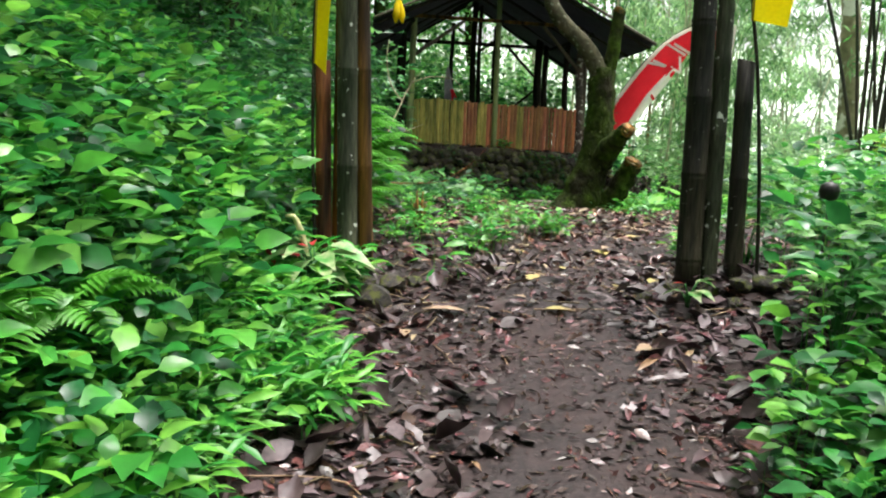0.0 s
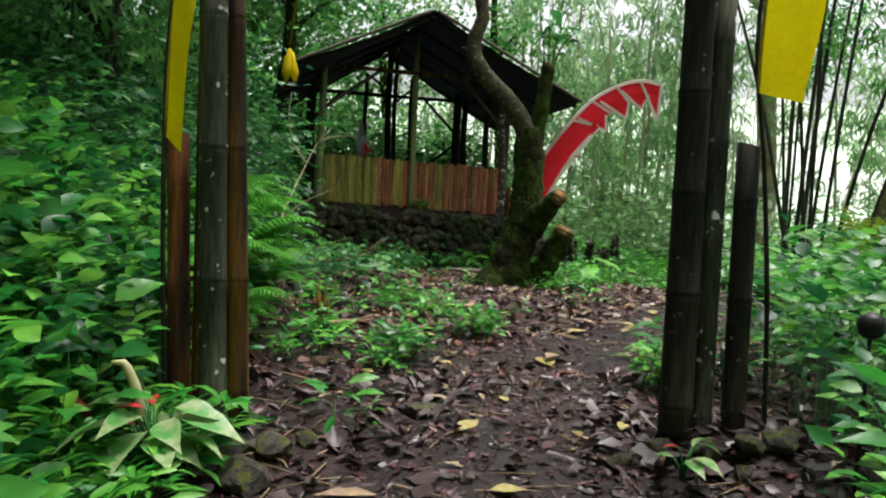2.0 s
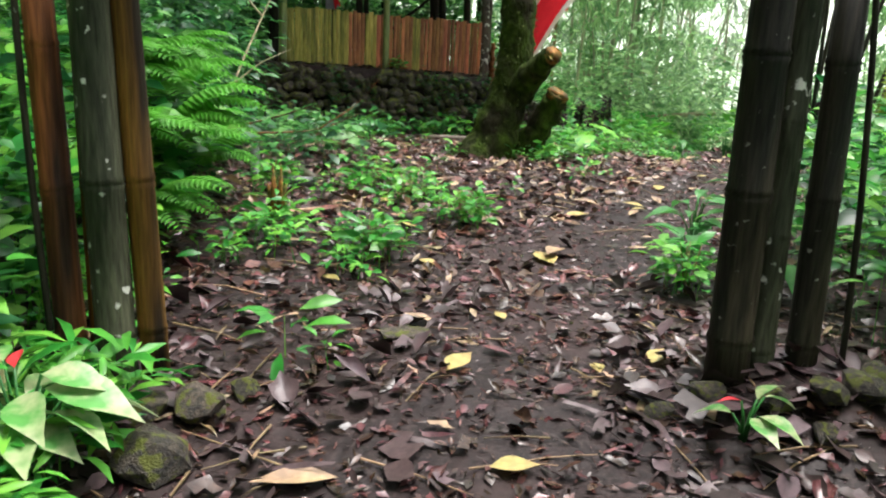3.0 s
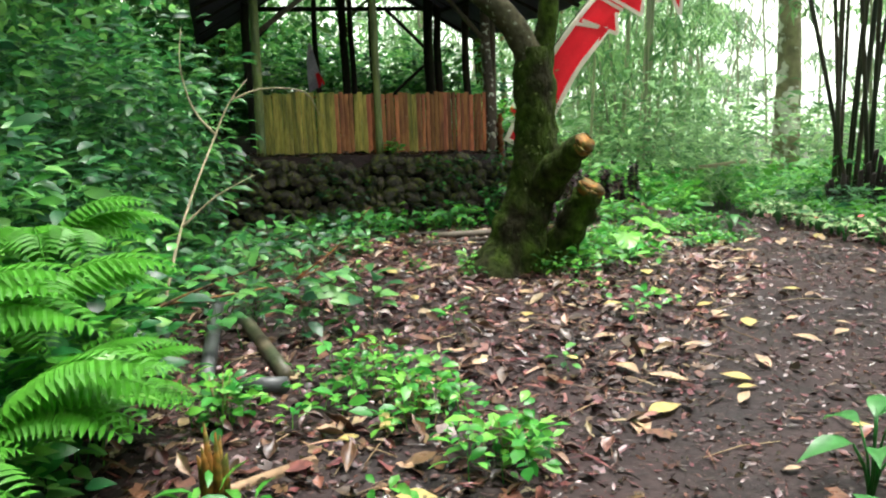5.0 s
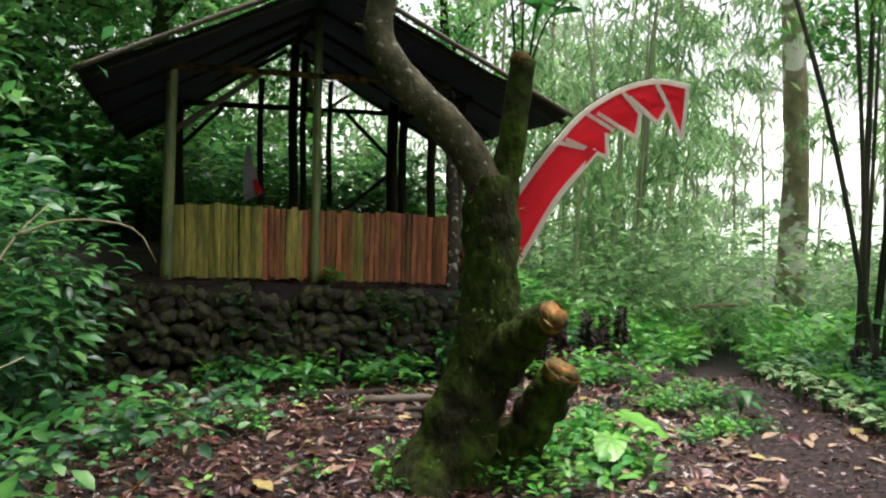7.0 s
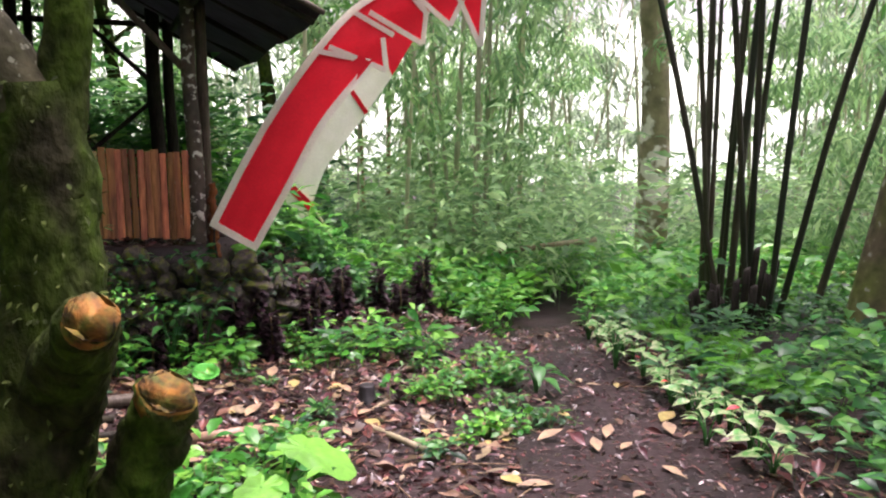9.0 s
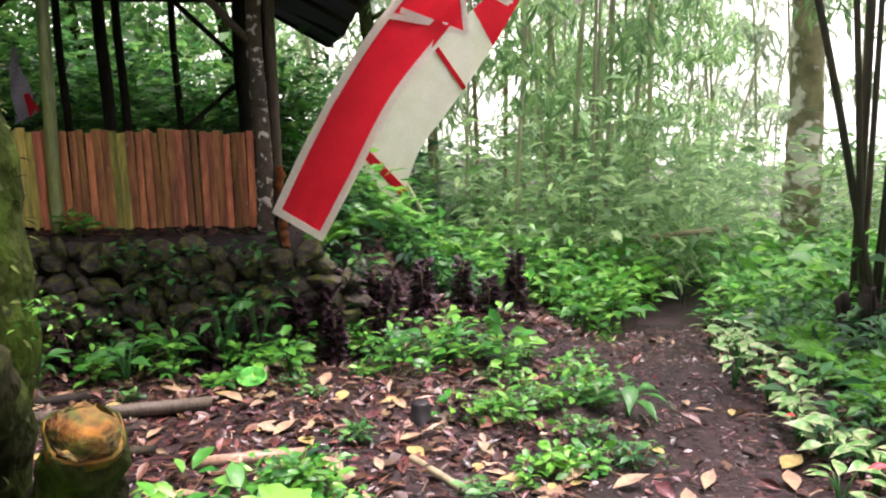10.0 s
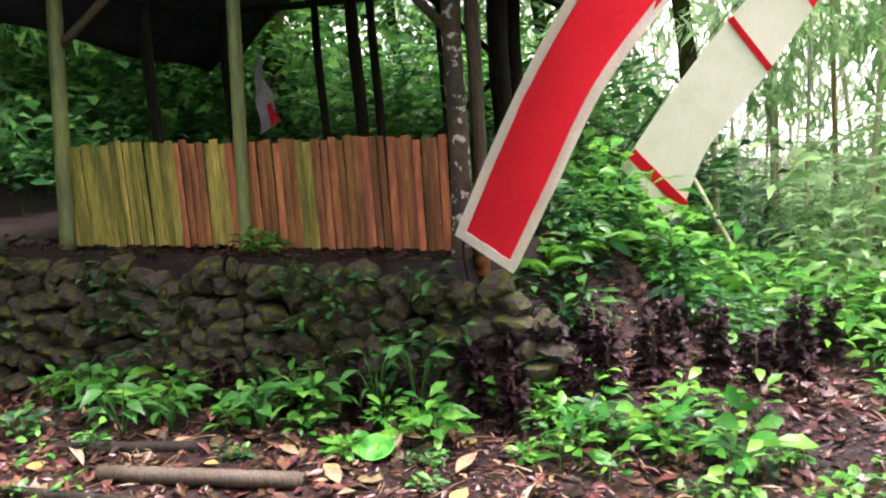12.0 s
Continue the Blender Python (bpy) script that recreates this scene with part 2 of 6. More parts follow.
# ---- mesh helpers ----
def mesh_object(name, bm, mat, parent=None, smooth=False, label=""):
    me = bpy.data.meshes.new(name)
    bmesh.ops.recalc_face_normals(bm, faces=bm.faces)
    bm.to_mesh(me)
    bm.free()
    for m in mat if isinstance(mat, (list, tuple)) else [mat]:
        me.materials.append(m)
    if smooth:
        me.polygons.foreach_set("use_smooth", [True] * len(me.polygons))
    ob = new(name, me)
    if parent is not None:
        ob.parent = parent
    if label:
        ob["label"] = label
    return ob


def part(name, bm, mat, parent, label="", smooth=True):
    return mesh_object(name, bm, mat, parent, smooth, label)


def thing(name, label, category, at=(0, 0, 0), group="", kind=""):
    ob = new(name)
    ob.location = at
    return tagged(ob, label, category, group, kind)


def resample(points, radii, step):
    """Smooth a polyline with a Catmull-Rom curve."""
    pts = [Vector(p) for p in points]
    ext = [2 * pts[0] - pts[1]] + pts + [2 * pts[-1] - pts[-2]]
    out, rad = [], []
    for i in range(len(pts) - 1):
        p0, p1, p2, p3 = ext[i:i + 4]
        n = max(1, round((p2 - p1).length / step))
        for k in range(n):
            u = k / n
            out.append(0.5 * (2 * p1 + (p2 - p0) * u + (2 * p0 - 5 * p1 + 4 * p2 - p3) * u * u + (3 * p1 - p0 - 3 * p2 + p3) * u ** 3))
            rad.append(radii[i] * (1 - u) + radii[i + 1] * u)
    return out + [pts[-1]], rad + [radii[-1]]


def tube(bm, points, radii, sides=10, rough=0.0, cap=True, mat=0):
    """A round rod along a polyline."""
    rings, up = [], Vector((0.3, 1, 0.1)).normalized()
    for i, p in enumerate(points):
        p = Vector(p)
        d = (Vector(points[min(i + 1, len(points) - 1)]) - Vector(points[max(i - 1, 0)])).normalized()
        a = d.cross(up)
        a = a.normalized() if a.length > 1e-3 else d.orthogonal().normalized()
        up = a.cross(d).normalized()
        ring = []
        for k in range(sides):
            t = 2 * math.pi * k / sides
            n = a * math.cos(t) + up * math.sin(t)
            r = radii[i]
            if rough:
                r *= 1 + rough * noise.noise((p + n * radii[i]) * (1.2 / max(radii[i], 0.02)))
            ring.append(bm.verts.new(p + n * r))
        rings.append(ring)
    for a, b in zip(rings, rings[1:]):
        for k in range(sides):
            f = bm.faces.new((a[k], a[(k + 1) % sides], b[(k + 1) % sides], b[k]))
            f.material_index = mat
    if cap:
        bm.faces.new(rings[0][::-1]).material_index = mat
        bm.faces.new(rings[-1]).material_index = mat
    return rings


def culm(bm, base, top, r0, r1, node=0.35, sides=12, slant=0.0, bow=0.0):
    """A bamboo culm with swollen nodes; slant cuts the top at an angle."""
    base, top = Vector(base), Vector(top)
    length = (top - base).length
    pts, rad = [], []
    side = Vector((0.6, 0.8, 0))
    zs = [0.0]
    z = node * 0.6
    while z < length - 0.06:
        zs += [z - 0.022, z - 0.007, z, z + 0.007, z + 0.022]
        z += node * (0.9 + 0.25 * ((z * 7.3) % 1))
    zs.append(length)
    marks = set(zs[3::5])
    for z in zs:
        u = z / length
        pts.append(base.lerp(top, u) + side * bow * math.sin(math.pi * u))
        r = r0 + (r1 - r0) * u
        k = zs.index(z)
        j = (k - 1) % 5 if 0 < k < len(zs) - 1 else -1
        rad.append(r * {1: 1.07, 2: 1.0, 3: 1.09}.get(j, 1.0))
    rings = tube(bm, pts, rad, sides)
    if slant:
        c = Vector(pts[-1])
        for v in rings[-1]:
            v.co.z += slant * (v.co.x - c.x) / max(r1, 0.01)
    return rings


def sheet_mesh(name, verts, faces, mat, parent=None, smooth=True):
    """A mesh from number arrays: verts (n, 3), faces (m, 3) or (m, 4)."""
    me = bpy.data.meshes.new(name)
    k = faces.shape[1]
    me.vertices.add(len(verts))
    me.vertices.foreach_set("co", np.ascontiguousarray(verts, dtype=np.float32).ravel())
    me.loops.add(faces.size)
    me.loops.foreach_set("vertex_index", np.ascontiguousarray(faces, dtype=np.int32).ravel())
    me.polygons.add(len(faces))
    me.polygons.foreach_set("loop_start", np.arange(0, faces.size, k, dtype=np.int32))
    me.polygons.foreach_set("use_smooth", np.full(len(faces), smooth))
    me.update(calc_edges=True)
    for m in mat if isinstance(mat, (list, tuple)) else [mat]:
        me.materials.append(m)
    ob = new(name, me)
    if parent is not None:
        ob.parent = parent
    return ob


# leaf outlines: along, across, up, for a leaf one long and one wide
def leaf_shape(widths, droop=0.25, fold=0.12):
    """A folded, drooping leaf: vertices and triangles. widths: half widths at even steps between base and tip."""
    n = len(widths) + 1
    v = [(0.0, 0.0, 0.0)]
    mid, lef, rig = [0], [], []
    for i, w in enumerate(widths, 1):
        u = i / n
        z = 0.15 * u - droop * u * u
        mid.append(len(v)); v.append((u, 0.0, z))
        lef.append(len(v)); v.append((u, w, z + fold * w))
        rig.append(len(v)); v.append((u, -w, z + fold * w))
    tip = len(v); v.append((1.0, 0.0, 0.15 - droop))
    f = [(0, rig[0], mid[1]), (0, mid[1], lef[0])]
    for i in range(len(widths) - 1):
        f += [(mid[i + 1], rig[i], rig[i + 1]), (mid[i + 1], rig[i + 1], mid[i + 2]), (mid[i + 1], mid[i + 2], lef[i + 1]), (mid[i + 1], lef[i + 1], lef[i])]
    f += [(mid[-1], rig[-1], tip), (mid[-1], tip, lef[-1])]
    return np.array(v), np.array(f)


HEART = leaf_shape((0.46, 0.46, 0.26), 0.35)
HEART_FAR = leaf_shape((0.5, 0.42), 0.35)
LANCE = leaf_shape((0.42, 0.5), 0.35)
BLADE = leaf_shape((0.5,), 0.4, 0.05)
SIMPLE = leaf_shape((0.5,), 0.35, 0.12)
CRUMB = (np.array([(0, 0, 0), (0.5, 0.5, 0.05), (1, 0.1, 0), (0.45, -0.5, 0.04)], float), np.array([(0, 2, 1), (0, 3, 2)]))


def leaf_arrays(P, D, L, W, shape, up=None, wobble=0.35, rng=None):
    """Vertices and faces of leaves at P pointing along D, of length L and width W."""
    sv, sf = shape
    n = len(P)
    D = D / np.linalg.norm(D, axis=1, keepdims=True)
    U = np.tile(np.array([0.0, 0.0, 1.0]), (n, 1)) if up is None else up
    U = U + wobble * rng.normal(size=(n, 3))
    S = np.cross(U, D)
    S /= np.linalg.norm(S, axis=1, keepdims=True) + 1e-9
    N = np.cross(D, S)
    V = (P[:, None, :] + (L[:, None] * sv[None, :, 0])[..., None] * D[:, None, :]
         + (W[:, None] * sv[None, :, 1])[..., None] * S[:, None, :] + (L[:, None] * sv[None, :, 2])[..., None] * N[:, None, :])
    F = sf[None] + (np.arange(n) * len(sv))[:, None, None]
    return V.reshape(-1, 3), F.reshape(-1, 3)


def joined(chunks):
    vs, fs, k = [], [], 0
    for v, f in chunks:
        vs.append(v); fs.append(f + k); k += len(v)
    return np.concatenate(vs), np.concatenate(fs)


def herb_arrays(X, Y, Z, H, leaves, L, W, shape, spread, rng, droop=0.25):
    """Leafy herbs: whorls of leaves up a stem. X, Y, Z, H: arrays, one a plant."""
    n = len(X)
    k = np.arange(leaves)
    u = (k + 0.6) / leaves
    az = rng.uniform(0, 6.28, n)[:, None] + k[None] * 2.4 + rng.normal(0, 0.3, (n, leaves))
    lift = 0.25 + 0.5 * u[None] - droop + rng.normal(0, 0.2, (n, leaves))
    r = spread * (1.05 - 0.6 * u[None]) * H[:, None] * rng.uniform(0.5, 1.1, (n, leaves))
    lean = rng.normal(0, 0.12, (n, 2))
    hz = H[:, None] * (0.30 + 0.70 * u[None] ** 0.7) * rng.uniform(0.8, 1.1, (n, leaves))
    P = np.stack([X[:, None] + r * np.cos(az) * 0.5 + lean[:, :1] * hz, Y[:, None] + r * np.sin(az) * 0.5 + lean[:, 1:] * hz, Z[:, None] + hz], -1).reshape(-1, 3)
    D = np.stack([np.cos(az), np.sin(az), lift], -1).reshape(-1, 3)
    size = rng.uniform(0.6, 1.25, n * leaves) * np.repeat(H / H.mean() * rng.uniform(0.5, 1.6, n), leaves) ** 0.5
    v, f = leaf_arrays(P, D, L * size, W * size, shape, rng=rng)
    base = np.stack([X, Y, Z - 0.02], -1)
    tip = np.stack([X + lean[:, 0] * H, Y + lean[:, 1] * H, Z + H], -1)
    wide = np.stack([np.full(n, 0.003), np.full(n, 0.001), np.zeros(n)], -1)
    stems = np.stack([base - wide, base + wide, tip], 1).reshape(-1, 3)
    return np.concatenate([v, stems]), np.concatenate([f, np.arange(3 * n).reshape(-1, 3) + len(v)])


# ---- ground ----
def path_x(y):
    return np.interp(y, [-5, 0, 3, 5, 6.5, 8, 9.5, 11, 12.5, 14, 16, 18, 22], [0.3, 0.35, 0.5, 0.85, 1.7, 2.9, 4.0, 4.7, 5.05, 5.4, 6.1, 7.3, 10])


def bank_x(y):
    return np.interp(y, [-5, 0, 4, 6, 7.5, 9, 11, 13, 14.5, 20], [-1.0, -0.95, -0.95, -0.75, -0.75, -1.0, -1.3, -1.7, -2.0, -1.5])


def smooth_step(a, b, x):
    t = np.clip((x - a) / (b - a), 0, 1)
    return t * t * (3 - 2 * t)


def wall_y(x):
    return 14.38 + 0.14 * x


def ground_z(x, y):
    x, y = np.asarray(x, float), np.asarray(y, float)
    z = np.interp(y, [-40, -4, 0, 2.5, 4.4, 6.3, 8, 10.4, 12.3, 14, 16, 20, 30, 60, 200], [-4, -0.3, 0.05, 0.35, 0.53, 0.50, 0.45, 0.36, 0.13, 0.0, -0.40, -0.9, -1.9, -3, -6])
    z = z + 0.10 * smooth_step(0.6, 2.2, np.abs(x - path_x(y)))
    d = np.maximum(bank_x(y) - x, 0)
    z = z + np.where(d > 0, 0.62 * d * d / (d + 0.35), 0) * (1 - 0.55 * smooth_step(6, 30, d))
    z = z - 0.05 * np.maximum(x - 7, 0) * smooth_step(0, 6, x - 7) * (1 - smooth_step(20, 60, x))
    t = smooth_step(0.06, 0.16 + 1.5 * smooth_step(2.35, 3.1, x), y - wall_y(x)) * (1 - smooth_step(2.7, 4.4, x)) * (1 - smooth_step(18.5, 23, y))
    z = z + 0.27 * smooth_step(14.2, 15.2, y) * (1 - smooth_step(16.8, 20, y)) * (1 - smooth_step(4.75, 5.6, x)) * smooth_step(2.2, 3.0, x)
    z = z - 0.15 * np.exp(-((x - 1.85) ** 2 + (y - 10.7) ** 2) / 0.9) + 0.15 * np.exp(-((x - 1.62) ** 2 + (y - 4.38) ** 2) / 0.16)
    terrace = 1.04 - 0.04 * x
    z = z + np.maximum(terrace - z, 0) * t
    return z


def axis(parts):
    return np.concatenate([np.arange(a, b, s) for a, b, s in parts])


gx = axis([(-300, -60, 30), (-60, -12, 3), (-12, -2.4, 0.4), (-2.4, 7.6, 0.07), (7.6, 16, 0.4), (16, 60, 3), (60, 301, 30)])
gy = axis([(-300, -60, 30), (-60, -6, 3), (-6, -0.5, 0.5), (-0.5, 17, 0.07), (17, 26, 0.4), (26, 80, 3), (80, 381, 30)])
GX, GY = np.meshgrid(gx, gy)
GZ = ground_z(GX, GY)
rough_z = np.array([0.045 * noise.noise((a * 1.1, b * 1.1, 0)) + 0.018 * noise.noise((a * 5, b * 5, 3)) + 0.008 * noise.noise((a * 14, b * 14, 7)) for a, b in zip(GX.ravel(), GY.ravel())])
near = (np.abs(GX) < 20) & (GY < 30) & (GY > -8)
GZ = GZ + rough_z.reshape(GX.shape) * near
ix = np.arange(GX.size).reshape(GX.shape)
quads = np.stack([ix[:-1, :-1], ix[:-1, 1:], ix[1:, 1:], ix[1:, :-1]], -1).reshape(-1, 4)
ground = sheet_mesh("ground", np.stack([GX.ravel(), GY.ravel(), GZ.ravel()], -1), quads, SOIL)
tagged(ground, "dark wet trodden earth of a forest path", "ground", kind="structure")


def ground_at(x, y):
    x, y = float(x), float(y)
    return float(ground_z(x, y)) + 0.045 * noise.noise((x * 1.1, y * 1.1, 0)) + 0.018 * noise.noise((x * 5, y * 5, 3))


# ---- gate of bamboo posts with yellow banners ----
def gate_post(base, top, r0, r1, mat, label, slant=0.0, node=0.42):
    ob = thing("bamboo_post", label, "post", base, group="gate posts")
    bm = bmesh.new()
    culm(bm, (0, 0, -0.12), Vector(top) - Vector(base), r0, r1, node, 16, slant)
    part("culm", bm, mat, ob)
    return ob


gate_post((1.375, 4.40, 0.62), (1.325, 4.40, 2.95), 0.070, 0.056, BAMBOO_DARK, "tall dark weathered bamboo post cut slantwise at top", 0.05)
gate_post((1.50, 4.44, 0.60), (1.46, 4.44, 2.44), 0.048, 0.042, BAMBOO_GREY, "middle dark green bamboo post of a gate", 0.0, 0.36)
gate_post((1.625, 4.40, 0.60), (1.585, 4.40, 1.83), 0.050, 0.046, BAMBOO_DARK, "short black bamboo post of a gate", -0.012)
gate_post((-0.655, 4.60, 0.55), (-0.685, 4.60, 1.76), 0.046, 0.043, BAMBOO_BROWN, "short brown bamboo post with dark foot")
gate_post((-0.60, 4.68, 0.55), (-0.60, 4.68, 2.45), 0.030, 0.028, BAMBOO_BROWN, "thin dark brown bamboo post")
gate_post((-0.52, 4.58, 0.52), (-0.565, 4.58, 2.78), 0.060, 0.053, BAMBOO_GREY, "grey-green bamboo post spotted with white lichen", 0, 0.5)
gate_post((-0.415, 4.62, 0.52), (-0.50, 4.62, 2.83), 0.044, 0.040, BAMBOO_BROWN, "tall two-tone brown bamboo post", 0.015, 0.5)


def banner_pole(name, points, label):
    ob = thing(name, label, "pole", points[0])
    bm = bmesh.new()
    o = Vector(points[0])
    pts, rad = resample([Vector(p) - o for p in points], [0.011 - 0.007 * i / (len(points) - 1) for i in range(len(points))], 0.15)
    tube(bm, pts, rad, 8)
    part("rod", bm, BAMBOO_DARK, ob)
    return ob


def ribbon(bm, left, right, cols, rows, wave=0.02, waves=3.0, folds=0.0):
    """A cloth strip between two edge curves, each a list of points."""
    def at(curve, u):
        k = min(int(u * (len(curve) - 1)), len(curve) - 2)
        return Vector(curve[k]).lerp(Vector(curve[k + 1]), u * (len(curve) - 1) - k)
    lc, _ = resample(left, [0] * len(left), 0.05)
    rc, _ = resample(right, [0] * len(right), 0.05)
    grid = []
    for i in range(rows + 1):
        u = i / rows
        a, b = at(lc, u), at(rc, u)
        row = []
        for j in range(cols + 1):
            p = a.lerp(b, j / cols)
            p.y += wave * math.sin(u * 6.28 * waves + 2.2 * j / cols) * (0.3 + j / cols) + wave * 0.5 * math.sin(u * 17 + 6.0 * j / cols)
            p.y += folds * math.sin(14.0 * j / cols + 2.5 * math.sin(u * 5.0)) * (1 - 0.6 * u) * math.sin(math.pi * j / cols)
            row.append(bm.verts.new(p))
        grid.append(row)
    faces = []
    for i in range(rows):
        for j in range(cols):
            faces.append(bm.faces.new((grid[i][j], grid[i][j + 1], grid[i + 1][j + 1], grid[i + 1][j])))
    return grid, faces


def yellow_banner(left, right, hem_left):
    ob = thing("yellow_banner", "bright yellow cloth banner with olive hem on bent pole", "banner", group="gate banners")
    bm = bmesh.new()
    ribbon(bm, left, right, 5, 40, 0.012, 2.0)
    part("cloth", bm, CLOTH_YELLOW, ob)
    bm = bmesh.new()
    edge = hem_left
    pts, rad = resample(edge, [0.007] * len(edge), 0.06)
    tube(bm, pts, rad, 6)
    part("hem", bm, CLOTH_HEM, ob, "olive rolled hem")
    return ob


yellow_banner([(1.575, 4.33, 2.03), (1.575, 4.33, 2.35), (1.60, 4.33, 2.70), (1.68, 4.33, 3.08), (1.80, 4.33, 3.50), (2.0, 4.33, 3.9)],
              [(1.745, 4.30, 2.00), (1.785, 4.30, 2.33), (1.80, 4.30, 2.70), (1.84, 4.30, 3.06), (1.95, 4.30, 3.42), (2.12, 4.30, 3.78)],
              [(1.572, 4.335, 2.03), (1.572, 4.335, 2.35), (1.597, 4.335, 2.70), (1.677, 4.335, 3.08), (1.797, 4.335, 3.50), (2.0, 4.335, 3.9)])
banner_pole("banner_pole", [(1.745, 4.36, 0.55), (1.70, 4.36, 1.2), (1.63, 4.36, 1.8), (1.565, 4.36, 2.2), (1.585, 4.36, 2.6), (1.665, 4.36, 3.08), (1.79, 4.36, 3.5), (2.0, 4.36, 3.92), (2.2, 4.2, 4.05), (2.1, 4.05, 3.9)], "thin dark bent bamboo banner pole beside gate posts")
yellow_banner([(-0.722, 4.55, 1.74), (-0.715, 4.55, 2.0), (-0.695, 4.55, 2.3), (-0.64, 4.55, 2.65), (-0.56, 4.55, 3.0), (-0.42, 4.5, 3.4)],
              [(-0.655, 4.50, 1.68), (-0.640, 4.50, 1.95), (-0.605, 4.50, 2.28), (-0.545, 4.50, 2.65), (-0.46, 4.5, 2.98), (-0.32, 4.5, 3.32)],
              [(-0.725, 4.555, 1.74), (-0.718, 4.555, 2.0), (-0.698, 4.555, 2.3), (-0.643, 4.555, 2.65), (-0.563, 4.555, 3.0), (-0.42, 4.505, 3.4)])
banner_pole("banner_pole", [(-0.70, 4.56, 0.55), (-0.73, 4.57, 1.3), (-0.728, 4.57, 2.0), (-0.705, 4.57, 2.3), (-0.65, 4.57, 2.65), (-0.57, 4.57, 3.0), (-0.43, 4.53, 3.42), (-0.2, 4.5, 3.6), (-0.1, 4.5, 3.5)], "thin dark bent bamboo banner pole beside gate posts")


def streamer_knot(at, top, group):
    ob = thing("streamer", "knotted yellow cloth tassel hanging on a cord", "streamer", at, group=group)
    bm = bmesh.new()
    for k in range(3):
        a = k * 2.1
        pts, rad = resample([(0, 0, 0.06), (0.012 * math.cos(a), 0.012 * math.sin(a), 0.01), (0.022 * math.cos(a), 0.02 * math.sin(a), -0.05), (0.03 * math.cos(a), 0.02, -0.09)], [0.006, 0.018, 0.022, 0.007], 0.02)
        tube(bm, pts, rad, 8, rough=0.4)
    part("tassel", bm, CLOTH_YELLOW, ob)
    bm = bmesh.new()
    tube(bm, [(0, 0, 0.08), Vector(top) - Vector(at)], [0.006, 0.006], 5)
    part("cord", bm, CLOTH_HEM, ob)


streamer_knot((-0.315, 5.2, 2.14), (-0.1, 4.5, 3.5), "streamers")
streamer_knot((1.97, 3.85, 2.47), (2.1, 4.05, 3.9), "streamers")


# ---- shelter on its stone terrace ----
AX = Vector((0.99, 0.14, 0)).normalized()          # along the front
AY = Vector((-0.14, 0.99, 0)).normalized()         # towards the back
ORIGIN = Vector((0.86, 14.86, 0))


def sp(a, b, z):
    """A point of the shelter: a along the front, b to the back."""
    p = ORIGIN + AX * a + AY * b
    return Vector((p.x, p.y, z))


shelter = thing("shelter", "open timber and bamboo hut with black felt gable roof", "hut")


def pole(name, a, b, r0, r1, mat, label="", bamboo=False, knots=0.0):
    bm = bmesh.new()
    if bamboo:
        culm(bm, a, b, r0, r1, 0.4, 12)
    else:
        pts, rad = resample([a, Vector(a).lerp(Vector(b), 0.33) + Vector((knots, 0, 0)), Vector(a).lerp(Vector(b), 0.66) - Vector((knots, 0, 0)), b], [r0, r0 * 0.97, r1 * 1.03, r1], 0.15)
        tube(bm, pts, rad, 10, rough=0.12)
    return part(name, bm, mat, shelter, label)


pole("post", sp(-1.53, 0.0, 0.95), sp(-1.47, 0.22, 3.35), 0.062, 0.055, BAMBOO_GREEN, "green-yellow bamboo corner post", True)
pole("post", sp(0.02, -0.02, 0.9), sp(0.06, 0.24, 3.98), 0.052, 0.046, BAMBOO_GREEN, "pale bamboo middle post", True)
pole("post", sp(1.62, 0.06, 0.82), sp(1.63, 0.28, 3.25), 0.075, 0.065, BARK_SPOT, "bark-covered corner post spotted with lichen", knots=0.012)
pole("post", sp(1.74, 0.30, 0.82), sp(1.74, 0.30, 3.1), 0.055, 0.05, WOOD_GREY)
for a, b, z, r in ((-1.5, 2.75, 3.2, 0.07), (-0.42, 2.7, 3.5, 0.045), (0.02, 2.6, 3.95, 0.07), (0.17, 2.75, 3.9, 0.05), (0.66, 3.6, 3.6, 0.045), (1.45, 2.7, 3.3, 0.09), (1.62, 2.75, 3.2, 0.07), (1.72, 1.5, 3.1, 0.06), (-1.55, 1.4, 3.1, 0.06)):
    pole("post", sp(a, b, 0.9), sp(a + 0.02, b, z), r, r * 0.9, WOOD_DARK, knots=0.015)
pole("beam", sp(-1.55, 0.14, 3.30), sp(1.75, 0.17, 3.26), 0.034, 0.03, BAMBOO_BROWN, "reddish bamboo front beam", True)
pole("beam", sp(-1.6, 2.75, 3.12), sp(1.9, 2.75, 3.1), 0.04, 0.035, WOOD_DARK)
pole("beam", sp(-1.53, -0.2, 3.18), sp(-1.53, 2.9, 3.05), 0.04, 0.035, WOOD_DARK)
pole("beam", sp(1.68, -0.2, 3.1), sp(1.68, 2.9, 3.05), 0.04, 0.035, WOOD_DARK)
pole("brace", sp(-1.46, 0.17, 2.62), sp(-0.55, 0.2, 3.28), 0.035, 0.03, WOOD_GREY)
pole("brace", sp(1.57, 0.2, 2.5), sp(0.85, 0.2, 3.28), 0.035, 0.03, WOOD_GREY)
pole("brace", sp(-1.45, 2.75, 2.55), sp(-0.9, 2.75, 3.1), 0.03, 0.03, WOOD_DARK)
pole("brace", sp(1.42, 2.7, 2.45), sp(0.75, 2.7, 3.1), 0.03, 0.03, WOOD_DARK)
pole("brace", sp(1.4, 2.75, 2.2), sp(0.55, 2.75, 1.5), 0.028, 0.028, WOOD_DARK)
